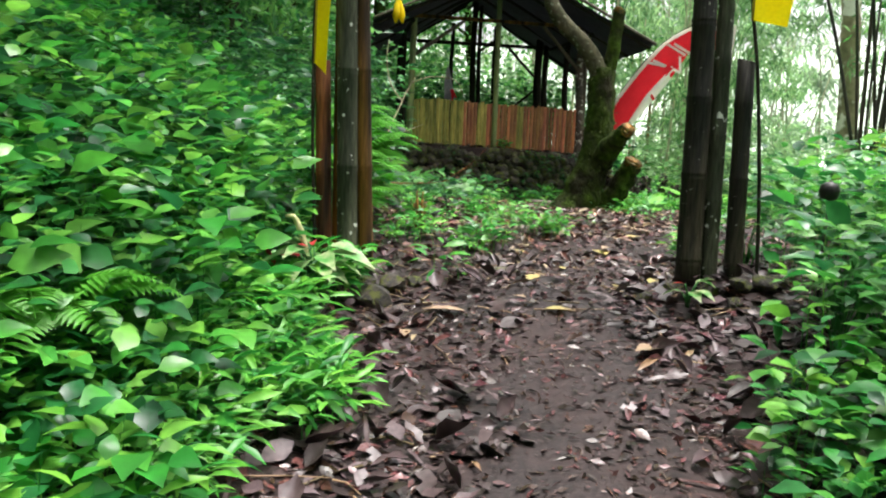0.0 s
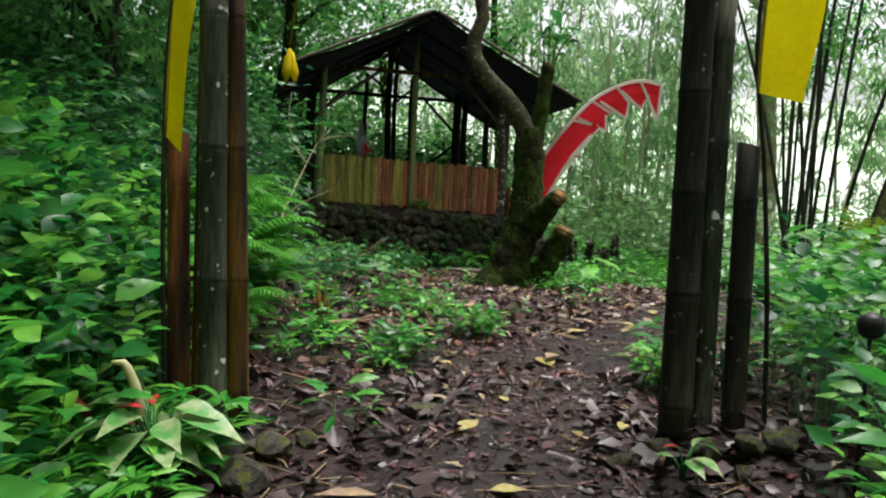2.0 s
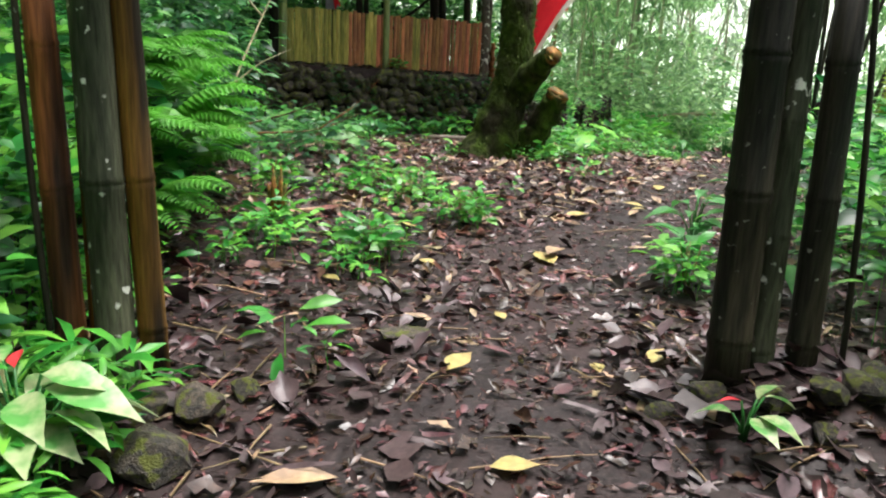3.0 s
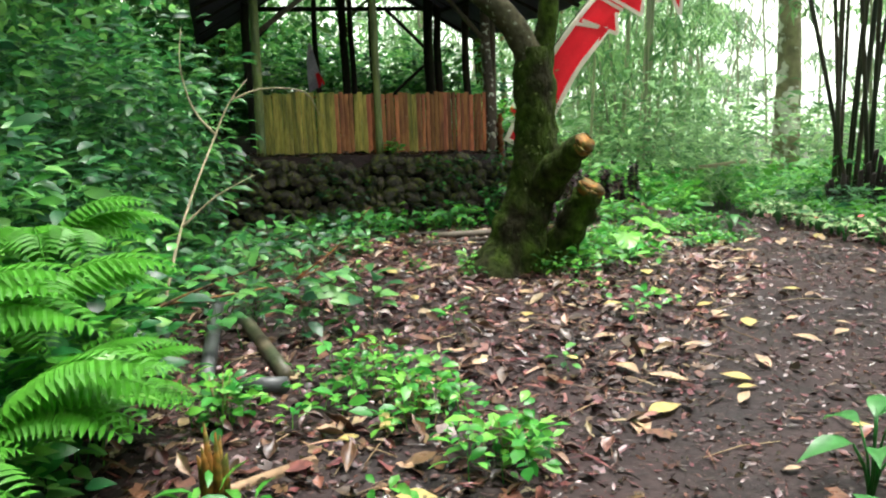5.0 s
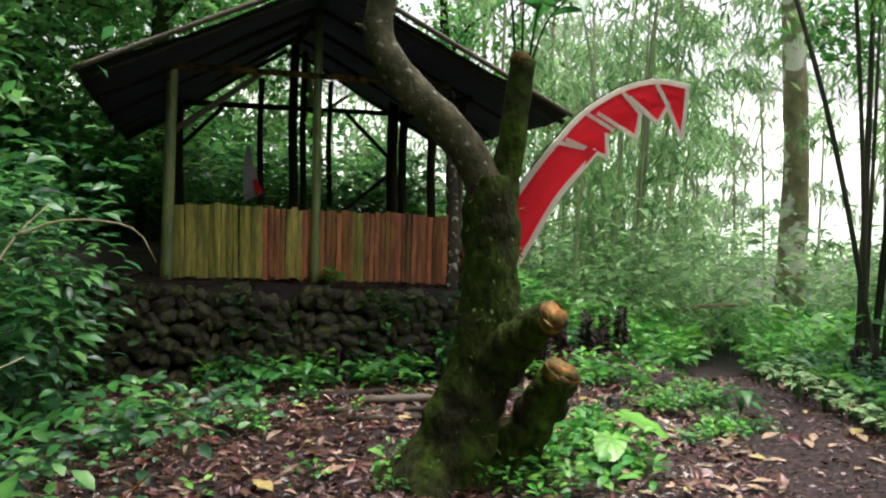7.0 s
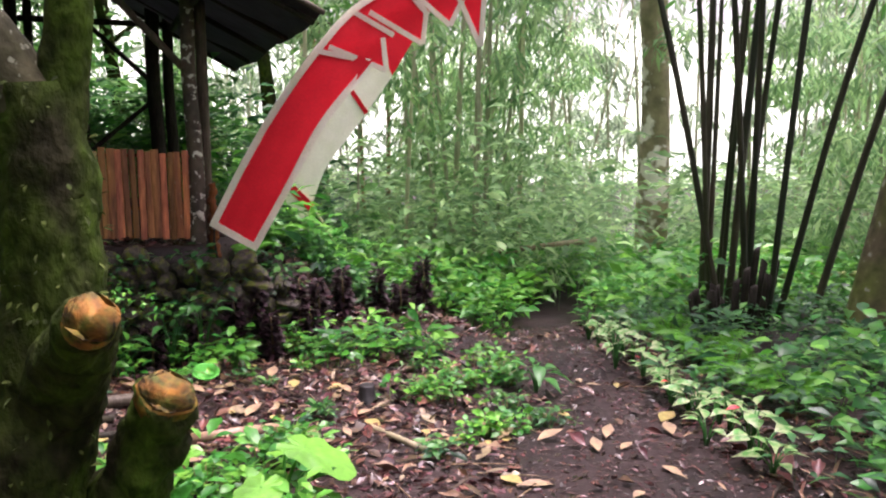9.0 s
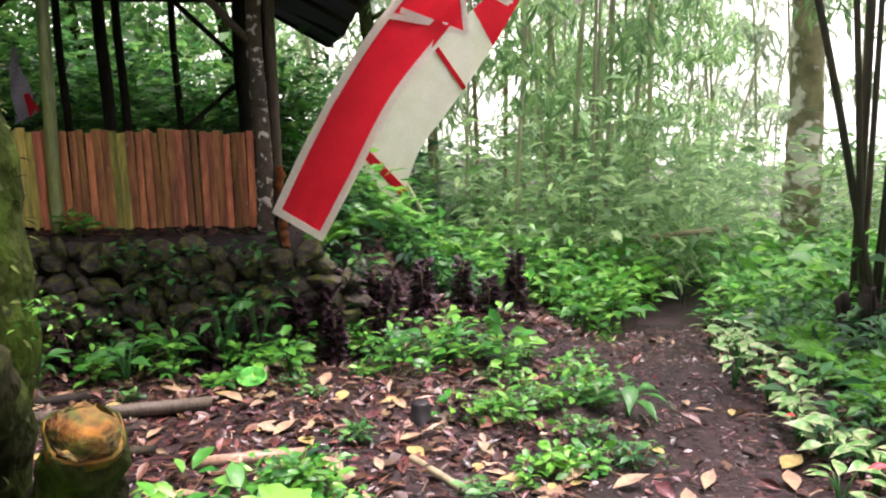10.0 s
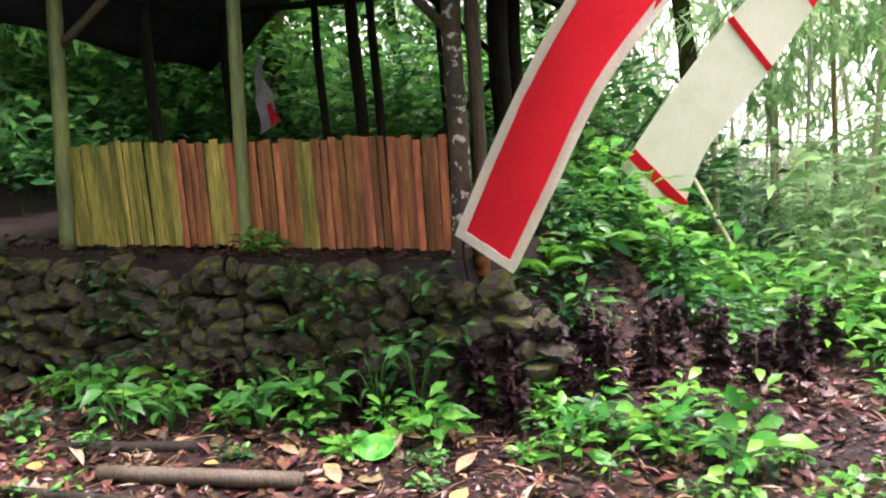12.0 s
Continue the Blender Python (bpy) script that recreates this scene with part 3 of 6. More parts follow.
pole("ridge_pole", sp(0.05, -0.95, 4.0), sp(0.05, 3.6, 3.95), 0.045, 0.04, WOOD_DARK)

bm = bmesh.new()
pts, rad = [], []
for k in range(33):
    pts.append(sp(1.76 + 0.01 * math.sin(k * 0.7), 0.08, 0.80 + 0.021 * k))
    rad.append((0.062 if k % 4 < 2 else 0.045) * (1 - 0.012 * k))
tube(bm, pts, rad, 12, rough=0.1)
part("rib_wrap", bm, BAMBOO_BROWN, shelter, "reddish ribbed binding round the corner post")


def roof_plane(side, eave_a, eave_z0, eave_z1):
    """One felt-covered slope, sagging between its rafters."""
    bm = bmesh.new()
    n, m = 22, 16
    grid = [[None] * (m + 1) for _ in range(n + 1)]
    for i in range(n + 1):
        u = i / n
        for j in range(m + 1):
            v = j / m
            a = 0.05 + (eave_a - 0.05) * u
            b = -1.0 + 4.6 * v + 0.10 * u * math.sin(v * 9)
            eave = eave_z0 + (eave_z1 - eave_z0) * v
            z = 4.12 + (eave - 4.12) * u - 0.07 * math.sin(math.pi * u) + 0.03 * noise.noise((u * 6 + side, v * 6, 1)) - 0.06 * u * abs(math.sin(v * 7))
            if i == n:
                z -= 0.05 * abs(noise.noise((v * 18, side, 0)))
            grid[i][j] = bm.verts.new(sp(a, b, z))
    for i in range(n):
        for j in range(m):
            bm.faces.new((grid[i][j], grid[i + 1][j], grid[i + 1][j + 1], grid[i][j + 1]))
    r = bmesh.ops.solidify(bm, geom=bm.faces[:], thickness=0.02)
    return part("roof_slope", bm, TARP, shelter, "sagging black felt roof slope")


roof_plane(-1, -2.25, 3.10, 2.62)
roof_plane(1, 2.55, 2.92, 2.66)
for k in range(5):
    b = -0.9 + 4.3 * k / 4
    pole("rafter", sp(0.0, b, 3.99), sp(-2.2, b, 3.02 - 0.40 * (b + 1) / 4.6), 0.03, 0.026, WOOD_DARK)
    pole("rafter", sp(0.1, b, 3.99), sp(2.5, b, 2.84 - 0.22 * (b + 1) / 4.6), 0.03, 0.026, WOOD_DARK)
pole("barge_pole", sp(0.0, -1.03, 4.09), sp(-2.25, -1.03, 3.08), 0.028, 0.024, WOOD_GREY)
pole("barge_pole", sp(0.1, -1.03, 4.10), sp(2.55, -1.03, 2.90), 0.028, 0.024, WOOD_GREY)

fence = thing("bamboo_fence", "low screen of upright split bamboo, mossy yellow and red-brown", "fence")
slat_meshes = []
for k in range(5):
    bm = bmesh.new()
    w, h = (0.0285, 0.0325, 0.0265, 0.0350, 0.0300)[k], 0.785 + 0.007 * (k - 2)
    rows = []
    for z in (0.0, h * 0.3, h * 0.31, h * 0.72, h * 0.73, h):
        bulge = 1.12 if z in (h * 0.31, h * 0.73) else 1.0
        rows.append([bm.verts.new((w * math.cos(t) * (1 + 0.02 * math.sin(z * 9 + k)), -0.009 * bulge * math.sin(t), z)) for t in [math.pi * q / 6 for q in range(7)]])
    for a, b in zip(rows, rows[1:]):
        for q in range(6):
            bm.faces.new((a[q], a[q + 1], b[q + 1], b[q]))
        bm.faces.new((a[6], a[0], b[0], b[6]))
    bm.faces.new(rows[-1])
    me = bpy.data.meshes.new("slat")
    bmesh.ops.recalc_face_normals(bm, faces=bm.faces)
    bm.to_mesh(me)
    bm.free()
    slat_meshes.append(me)
rng = random.Random(4)
count = 50
for i in range(count):
    u = i / (count - 1)
    a = -1.50 + 3.03 * u
    green = u < 0.32 or 0.39 < u < 0.45 or i in (32, 33)
    me = slat_meshes[rng.randrange(5)].copy()
    me.materials.clear()
    me.materials.append(SLAT_GREEN if green else SLAT_BROWN)
    ob = new("slat", me)
    ob.parent = fence
    p = sp(a, 0.075, 1.035 - 0.035 * a + rng.uniform(-0.012, 0.012))
    ob.matrix_world = Matrix.Translation(p) @ Matrix.Rotation(math.atan2(AX.y, AX.x) + rng.uniform(-0.12, 0.12), 4, "Z") @ Matrix.Rotation(rng.uniform(-0.012, 0.012), 4, "Y")
for z in (0.25, 0.72):
    bm = bmesh.new()
    culm(bm, sp(-1.52, 0.12, 1.10 + z), sp(1.6, 0.12, 1.0 + z), 0.018, 0.016, 0.4, 8)
    part("rail", bm, BAMBOO_BROWN, fence)

# hanging cloth in the shelter
cloth = thing("hanging_cloth", "grey cloth with a red corner hanging on a post", "cloth")
bm = bmesh.new()
c0 = sp(-0.62, 1.75, 2.55)
ribbon(bm, [c0 + Vector((-0.02, 0, 0)), c0 + Vector((-0.06, 0, -0.3)), c0 + Vector((-0.05, 0, -0.72))], [c0 + Vector((0.02, 0, 0)), c0 + Vector((0.1, 0, -0.35)), c0 + Vector((0.17, 0, -0.62))], 6, 14, 0.03, 1.5)
part("cloth", bm, CLOTH_GREY, cloth)
bm = bmesh.new()
ribbon(bm, [c0 + Vector((0.06, -0.03, -0.45)), c0 + Vector((0.10, -0.03, -0.66))], [c0 + Vector((0.11, -0.03, -0.43)), c0 + Vector((0.20, -0.03, -0.60))], 3, 5, 0.01, 1)
part("corner", bm, CLOTH_RED, cloth, "red corner")

# retaining wall of field stones
stone_wall = tagged(new("wall_retaining"), "dry retaining wall of dark mossy field stones", "wall", kind="structure")
stone_meshes = []
for k in range(7):
    bm = bmesh.new()
    bmesh.ops.create_icosphere(bm, subdivisions=2, radius=1.0)
    for v in bm.verts:
        n = v.co.normalized()
        v.co = n * (0.88 + 0.42 * noise.noise(n * 1.3 + Vector((k * 5.1, 0, 0))) + 0.10 * noise.noise(n * 4.0 + Vector((0, k * 3.3, 0))))
        for q in range(5):
            c = Vector((math.cos(q * 2.4 + k), -0.9 + 0.45 * q, math.sin(q * 2.4 + k * 1.7))).normalized()
            v.co -= c * max(0.0, v.co.dot(c) - 0.62)
        for q in range(3):
            v.co[q] = max(-0.76, min(0.76, v.co[q]))
    me = bpy.data.meshes.new("stone")
    bm.to_mesh(me)
    bm.free()
    me.materials.append(STONE)
    stone_meshes.append(me)
rng = random.Random(8)
row = 0
z = 0.0
while z < 1.06:
    x = -3.0 + 0.1 * (row % 2)
    h = rng.uniform(0.095, 0.135)
    while x < 3.15:
        w = rng.choice((0.09, 0.13, 0.18, 0.24)) * rng.uniform(0.85, 1.15)
        cx = x + w / 2
        base = ground_at(cx, wall_y(cx) - 0.25) - 0.05
        ob = new("stone", stone_meshes[rng.randrange(7)])
        ob.parent = stone_wall
        top = 1.0 - 0.04 * cx
        zz = base + z + h / 2 + rng.uniform(-0.045, 0.045)
        if zz < top + 0.02 and not (cx > 2.7 and rng.random() < 0.3):
            ob.matrix_world = Matrix.Translation((cx, wall_y(cx) - 0.02 - 0.22 * (top - zz) + rng.uniform(-0.02, 0.02), zz)) @ Matrix.Rotation(rng.uniform(-0.3, 0.3), 4, "Y") @ Matrix.Rotation(rng.uniform(-0.5, 0.5), 4, "Z") @ Matrix.Diagonal((w * 0.72, 0.15, h * rng.uniform(0.68, 1.0), 1))
        else:
            bpy.data.objects.remove(ob)
        x += w
    z += h
    row += 1


# ---- red and cream banners ----
def lined_banner(name, label, y, top_edge, low_edge, teeth, cream_back, group):
    """A curved banner: red panels with cream borders. top_edge, low_edge: edge curves (x, z); teeth: (x, z) triples hung under the thin end."""
    ob = thing(name, label, "banner", group=group)
    pt = lambda p, dy=0.0: Vector((p[0], y + dy + 0.05 * math.sin(p[0] * 3.1), p[1]))
    field = CLOTH_CREAM if cream_back else CLOTH_RED
    bm = bmesh.new()
    ribbon(bm, [pt(p) for p in top_edge], [pt(p) for p in low_edge], 14, 60, 0.012, 2.5, folds=0.009)
    part("cloth", bm, field, ob)
    for t in teeth:
        bm = bmesh.new()
        a, b, c = [pt(p) for p in t]
        grid = [[bm.verts.new(a.lerp(b, j / 4).lerp(c, i / 4) + Vector((0, 0.01 * math.sin(i + j), 0))) for j in range(5)] for i in range(4)]
        tip = bm.verts.new(c)
        for i in range(3):
            for j in range(4):
                bm.faces.new((grid[i][j], grid[i][j + 1], grid[i + 1][j + 1], grid[i + 1][j]))
        for j in range(4):
            bm.faces.new((grid[3][j], grid[3][j + 1], tip))
        part("tooth", bm, field, ob)
        for p, q in ((b, c), (a, c)):
            border_strip(ob, [p, q], 0.045, CLOTH_CREAM if not cream_back else CLOTH_RED)
    return ob, pt


def border_strip(ob, pts, width, mat, lift=0.013):
    """A flat sewn band along a line, proud of the cloth on both faces."""
    bm = bmesh.new()
    line, _ = resample(pts, [0] * len(pts), 0.06)
    rows = []
    for i, p in enumerate(line):
        d = (line[min(i + 1, len(line) - 1)] - line[max(i - 1, 0)]).normalized()
        s = Vector((-d.z, 0, d.x)) * width / 2
        rows.append([bm.verts.new(p + s + Vector((0, e, 0))) for e in (-lift, lift)] + [bm.verts.new(p - s + Vector((0, e, 0))) for e in (lift, -lift)])
    for a, b in zip(rows, rows[1:]):
        for k in range(4):
            bm.faces.new((a[k], a[(k + 1) % 4], b[(k + 1) % 4], b[k]))
    bm.faces.new(rows[0]); bm.faces.new(rows[-1])
    return part("border", bm, CREAM_HEM if mat is CLOTH_CREAM else mat, ob, "cream sewn border" if mat is CLOTH_CREAM else "red sewn border", smooth=False)


def raised(points):
    """The free end of the banner lifts in the breeze."""
    return [(x, z + 0.10 * float(smooth_step(2.9, 4.4, x))) for x, z in points]


def set_back(points):
    return [(4.52 + (x - 4.52) * 1.12, 1.93 + (z - 1.93) * 1.12) for x, z in points]


top_A = [(2.60, 1.15), (2.88, 1.68), (3.20, 2.20), (3.53, 2.62), (3.85, 2.93), (4.30, 3.17), (4.70, 3.27), (5.04, 3.22)]
low_A = [(2.95, 0.95), (3.22, 1.42), (3.55, 1.98), (3.98, 2.46), (4.20, 2.72), (4.52, 2.90), (4.80, 3.02), (4.99, 2.95)]
teeth_A = [((3.62, 2.63), (4.10, 2.68), (4.13, 2.40)), ((3.98, 2.90), (4.50, 2.92), (4.47, 2.63)), ((4.36, 3.08), (4.84, 3.04), (4.72, 2.80)), ((4.74, 3.15), (5.03, 3.15), (5.0, 2.62))]
top_A, low_A, teeth_A = raised(top_A), raised(low_A), [raised(t) for t in teeth_A]
banner_A, ptA = lined_banner("pole_banner", "long curved red banner with cream borders and saw-toothed end", 14.75, top_A, low_A, teeth_A, False, "pole banners")
border_strip(banner_A, [ptA(p) for p in top_A], 0.06, CLOTH_CREAM)
border_strip(banner_A, [ptA(p) for p in low_A[:4]], 0.06, CLOTH_CREAM)
border_strip(banner_A, [ptA((2.58, 1.17)), ptA((2.97, 0.93))], 0.06, CLOTH_CREAM)
for a, b in (((3.53, 2.60), (3.98, 2.48)), ((3.85, 2.90), (4.20, 2.70)), ((4.28, 3.13), (4.52, 2.88)), ((4.68, 3.24), (4.82, 3.00)), ((5.03, 3.24), (5.0, 2.62))):
    border_strip(banner_A, [ptA(p) for p in raised((a, b))], 0.045, CLOTH_CREAM)
top_B = [(3.28, 1.38), (3.53, 1.73), (3.74, 2.01), (4.13, 2.48), (4.5, 2.85)]
low_B = [(3.72, 0.89), (3.93, 1.45), (4.18, 1.79), (4.41, 2.08), (4.7, 2.49)]
top_B, low_B = set_back(top_B), set_back(low_B)
banner_B, ptB = lined_banner("pole_banner", "curved cream banner with red cross bands seen from behind", 17.5, top_B, low_B, [], True, "pole banners")
border_strip(banner_B, [ptB(p) for p in set_back(((3.37, 1.5), (3.78, 1.06)))], 0.10, CLOTH_RED)
border_strip(banner_B, [ptB(p) for p in set_back(((4.13, 2.48), (4.41, 2.08)))], 0.055, CLOTH_RED)
bm = bmesh.new()
ribbon(bm, [ptB(p) for p in set_back(((4.5, 2.85), (4.72, 3.02), (4.97, 3.17)))], [ptB(p) for p in set_back(((4.70, 2.49), (4.84, 2.72), (4.96, 2.92)))], 5, 12, 0.006, 1.5)
part("end_panel", bm, CLOTH_RED, banner_B, "red end panel")
banner_pole("banner_pole", [(3.30, 17.56, -0.5), (3.17, 17.56, 0.77)] + [(x, 17.56, z) for x, z in set_back(((3.26, 1.41), (3.51, 1.76), (3.72, 2.04), (4.11, 2.51), (4.48, 2.88)))], "thin bent bamboo pole of the cream banner")
banner_pole("banner_pole", [(2.70, 14.83, 0.55), (2.60, 14.83, 1.0)] + [(x, 14.83, z) for x, z in raised(((2.66, 1.3), (2.90, 1.74), (3.22, 2.26), (3.55, 2.68), (3.87, 2.98), (4.30, 3.22), (4.7, 3.31), (5.02, 3.26)))], "thin bent bamboo pole of the red banner")
prop = thing("leaning_pole", "pale dry bamboo pole leaning behind the banners", "pole", (4.62, 18.2, -0.65))
bm = bmesh.new()
culm(bm, (0, 0, 0), (-0.95, 0.3, 1.75), 0.026, 0.022, 0.4, 10)
part("culm", bm, CULM_PALE, prop)


# ---- pollarded tree by the path ----
tree = thing("pollarded_tree", "mossy leaning tree with lopped limbs and one bent branch", "tree", (1.89, 10.99, 0.22))
o = Vector((1.89, 10.99, 0.22))
bm = bmesh.new()
pts, rad = resample([Vector(p) - o for p in ((1.66, 10.92, 0.02), (1.78, 10.96, 0.27), (1.90, 10.99, 0.62), (2.03, 11.00, 1.05), (2.07, 11.03, 1.54), (2.06, 11.05, 2.03), (2.05, 11.05, 2.25))], [0.42, 0.33, 0.25, 0.215, 0.19, 0.175, 0.14], 0.06)
tube(bm, pts, rad, 22, rough=0.22)
part("trunk", bm, BARK, tree, "dark mossy trunk")
r3 = np.random.default_rng(31)
n = 300
k = r3.integers(0, len(pts), n)
az = r3.uniform(0, 6.28, n)
base = np.array([pts[i] for i in k]) + np.array([rad[i] for i in k])[:, None] * np.stack([np.cos(az), np.sin(az), 0 * az], -1)
v, f = leaf_arrays(base, np.stack([np.cos(az), np.sin(az), r3.uniform(-1.5, 0.6, n)], -1), r3.uniform(0.02, 0.06, n), r3.uniform(0.010, 0.022, n), LANCE, rng=r3)
sheet_mesh("moss_leaves", v, f, MOSS, tree)
bm = bmesh.new()
pts, rad = resample([Vector(p) - o for p in ((2.06, 11.05, 1.92), (2.00, 11.05, 2.22), (1.80, 11.03, 2.52), (1.53, 10.99, 2.76), (1.33, 10.94, 3.01), (1.31, 10.94, 3.23), (1.39, 10.94, 3.52), (1.30, 10.94, 3.85), (1.06, 10.94, 4.19), (0.78, 10.94, 4.58), (0.67, 10.94, 4.96), (0.65, 10.94, 5.45), (0.80, 11.05, 6.21), (0.91, 11.27, 7.19))], [0.14, 0.125, 0.11, 0.105, 0.10, 0.085, 0.08, 0.075, 0.065, 0.06, 0.055, 0.05, 0.04, 0.025], 0.06)
tube(bm, pts, rad, 18, rough=0.14)
limb = part("limb", bm, BARK_LIMB, tree, "grey bent limb")
for a, b, r in (((1.33, 10.94, 3.03), (1.16, 10.90, 3.13), 0.022), ((1.04, 10.94, 4.20), (0.61, 10.72, 4.96), 0.022), ((0.66, 10.94, 5.02), (0.21, 10.83, 5.89), 0.025), ((0.65, 10.94, 5.45), (1.45, 11.16, 6.65), 0.028), ((1.35, 10.94, 3.72), (1.43, 10.94, 4.80), 0.016)):
    bm = bmesh.new()
    a, b = Vector(a) - o, Vector(b) - o
    pts, rad = resample([a, a.lerp(b, 0.5) + Vector((0.02, 0, 0.03)), b], [r, r * 0.85, r * 0.6], 0.08)
    tube(bm, pts, rad, 8, rough=0.1)
    part("side_branch", bm, BARK_LIMB, tree)
bm = bmesh.new()
pts, rad = resample([Vector(p) - o for p in ((2.08, 11.05, 1.87), (2.16, 11.05, 2.30), (2.20, 11.05, 2.63), (2.24, 11.05, 2.99))], [0.12, 0.095, 0.085, 0.08], 0.06)
tube(bm, pts, rad, 16, rough=0.15)
part("lopped_limb", bm, BARK, tree)
bm = bmesh.new()
tube(bm, [Vector(p) - o for p in ((2.23, 11.05, 2.96), (2.24, 11.05, 3.01), (2.26, 11.05, 3.03))], [0.082, 0.078, 0.03], 14, rough=0.2)
part("cut_face", bm, CUT_WOOD, tree, "orange cut end")
for pth, rr in ((((2.04, 11.0, 0.92), (2.15, 10.78, 1.16), (2.25, 10.52, 1.36), (2.31, 10.36, 1.46)), (0.19, 0.15, 0.115, 0.092)), (((2.10, 11.05, 0.12), (2.28, 11.0, 0.45), (2.42, 10.88, 0.80), (2.51, 10.76, 1.04)), (0.22, 0.165, 0.145, 0.12))):
    bm = bmesh.new()
    pts, rad = resample([Vector(p) - o for p in pth], rr, 0.04)
    tube(bm, pts, rad, 18, rough=0.3)
    stub = part("stub", bm, BARK, tree, "mossy lopped stub")
    bm = bmesh.new()
    e = Vector(pth[-1]) - o
    d = (Vector(pth[-1]) - Vector(pth[-2])).normalized()
    q = rr[-1]
    pts, rad = resample([e - d * 0.07, e - d * 0.045, e - d * 0.02, e + d * 0.012, e + d * 0.004, e - d * 0.03], [q * 0.95, q * 1.02, q * 1.02, q * 0.95, q * 0.55, q * 0.2], 0.012)
    tube(bm, pts, rad, 22, rough=0.22)
    part("cut_face", bm, CUT_WOOD, stub, "orange-brown cut end")


# ---- undergrowth ----
def scatter(n, xr, yr, keep, rng):
    x, y = rng.uniform(*xr, n), rng.uniform(*yr, n)
    k = keep(x, y)
    x, y = x[k], y[k]
    return x, y, ground_z(x, y)


def path_gap(x, y):
    return np.abs(x - path_x(y))


def camera_side(x, y):
    """The strip that people walk in."""
    line = np.interp(y, [-1, 3, 5.6, 7, 8.3, 10], [0.0, 0.15, 0.85, 2.25, 3.45, 4.5])
    return np.abs(x - line) > 0.45


def ragged(x, y):
    """Thins out unevenly behind the start."""
    return y > 0.6 - 2.5 * np.abs(np.sin(x * 2.1 + 0.4 * y)) * rs.random(len(x))


rs = np.random.default_rng(11)
chunks = []
x, y, z = scatter(4200, (-3.8, -0.5), (-1.4, 9.6), lambda x, y: (x < bank_x(y) + 0.1) & ragged(x, y) & ((x < -1.25) | (y > 2.6)) & camera_side(x, y), rs)
chunks.append(herb_arrays(x, y, z, rs.uniform(0.28, 0.78, len(x)), 12, 0.105, 0.066, HEART, 0.75, rs))
x, y, z = scatter(170, (-1.7, -0.75), (1.0, 2.7), lambda x, y: camera_side(x, y), rs)
chunks.append(herb_arrays(x, y, z, rs.uniform(0.2, 0.5, len(x)), 13, 0.085, 0.056, HEART, 0.8, rs))
x, y, z = scatter(1700, (-10.5, -3.5), (-4, 13), lambda x, y: ragged(x, y), rs)
chunks.append(herb_arrays(x, y, z, rs.uniform(0.5, 1.2, len(x)), 14, 0.19, 0.13, HEART_FAR, 0.75, rs))
x, y, z = scatter(2000, (1.4, 5.0), (-1.5, 8.4), lambda x, y: ragged(x, y) & (x > path_x(y) + 1.05 + 0.2 * np.sin(y * 3)) & camera_side(x, y) & ((y < 3.6) | (x > 1.95)), rs)
chunks.append(herb_arrays(x, y, z, rs.uniform(0.4, 0.88, len(x)), 13, 0.10, 0.056, HEART, 0.7, rs))
x, y, z = scatter(1300, (4.5, 13), (-4, 12), lambda x, y: ragged(x, y) & (x > path_x(y) + 1.1), rs)
chunks.append(herb_arrays(x, y, z, rs.uniform(0.3, 0.8, len(x)), 14, 0.12, 0.072, HEART_FAR, 0.75, rs))
x, y, z = scatter(230, (0.85, 1.9), (1.3, 3.0), lambda x, y: (x > 1.02 + 0.12 * np.sin(y * 5) + 0.12 * (y - 1.6)) & camera_side(x, y), rs)
chunks.append(herb_arrays(x, y, z, rs.uniform(0.12, 0.4, len(x)), 12, 0.085, 0.048, LANCE, 0.8, rs))
v, f = joined(chunks)
tagged(sheet_mesh("undergrowth", v, f, GREEN_LUSH), "dense wet broad-leaved herbs on the banks", "plants", kind="stuff")

chunks = []
x, y, z = scatter(1300, (-1.35, 0.0), (1.2, 4.4), lambda x, y: (x < np.where(y < 2.6, -0.62, -0.32 - 0.25 * np.sin(y * 2.1))) & camera_side(x, y), rs)
chunks.append(herb_arrays(x, y, z, rs.uniform(0.08, 0.22, len(x)), 9, 0.11, 0.026, LANCE, 0.9, rs))
x, y, z = scatter(110, (-1.0, 0.4), (4.6, 6.4), lambda x, y: (x < 0.5) & (np.sin(x * 4 + 2) * np.sin(y * 3.3) > 0.0) & camera_side(x, y), rs)
chunks.append(herb_arrays(x, y, z, rs.uniform(0.06, 0.2, len(x)), 8, 0.09, 0.03, LANCE, 0.9, rs))
x, y, z = scatter(240, (-1.2, 4.4), (7.0, 14.2), lambda x, y: (path_gap(x, y) > 0.7) & camera_side(x, y) & (np.sin(x * 3.1 + 1) * np.sin(y * 2.7 + x) > 0.38) & (np.hypot(x - 3.6, y - 12.5) > 0.5), rs)
chunks.append(herb_arrays(x, y, z, rs.uniform(0.06, 0.2, len(x)), 8, 0.075, 0.04, LANCE, 0.8, rs))
x, y, z = scatter(120, (1.9, 3.2), (10.0, 11.8), lambda x, y: (np.hypot(x - 2.5, y - 10.9) < 0.7), rs)
chunks.append(herb_arrays(x, y, z, rs.uniform(0.08, 0.3, len(x)), 8, 0.10, 0.045, LANCE, 0.8, rs))
x, y, z = scatter(190, (3.4, 6.0), (11.8, 17.5), lambda x, y: (x < path_x(y) - 0.38) & (x > path_x(y) - 0.75), rs)
chunks.append(herb_arrays(x, y, z, rs.uniform(0.05, 0.15, len(x)), 9, 0.06, 0.034, LANCE, 0.8, rs))
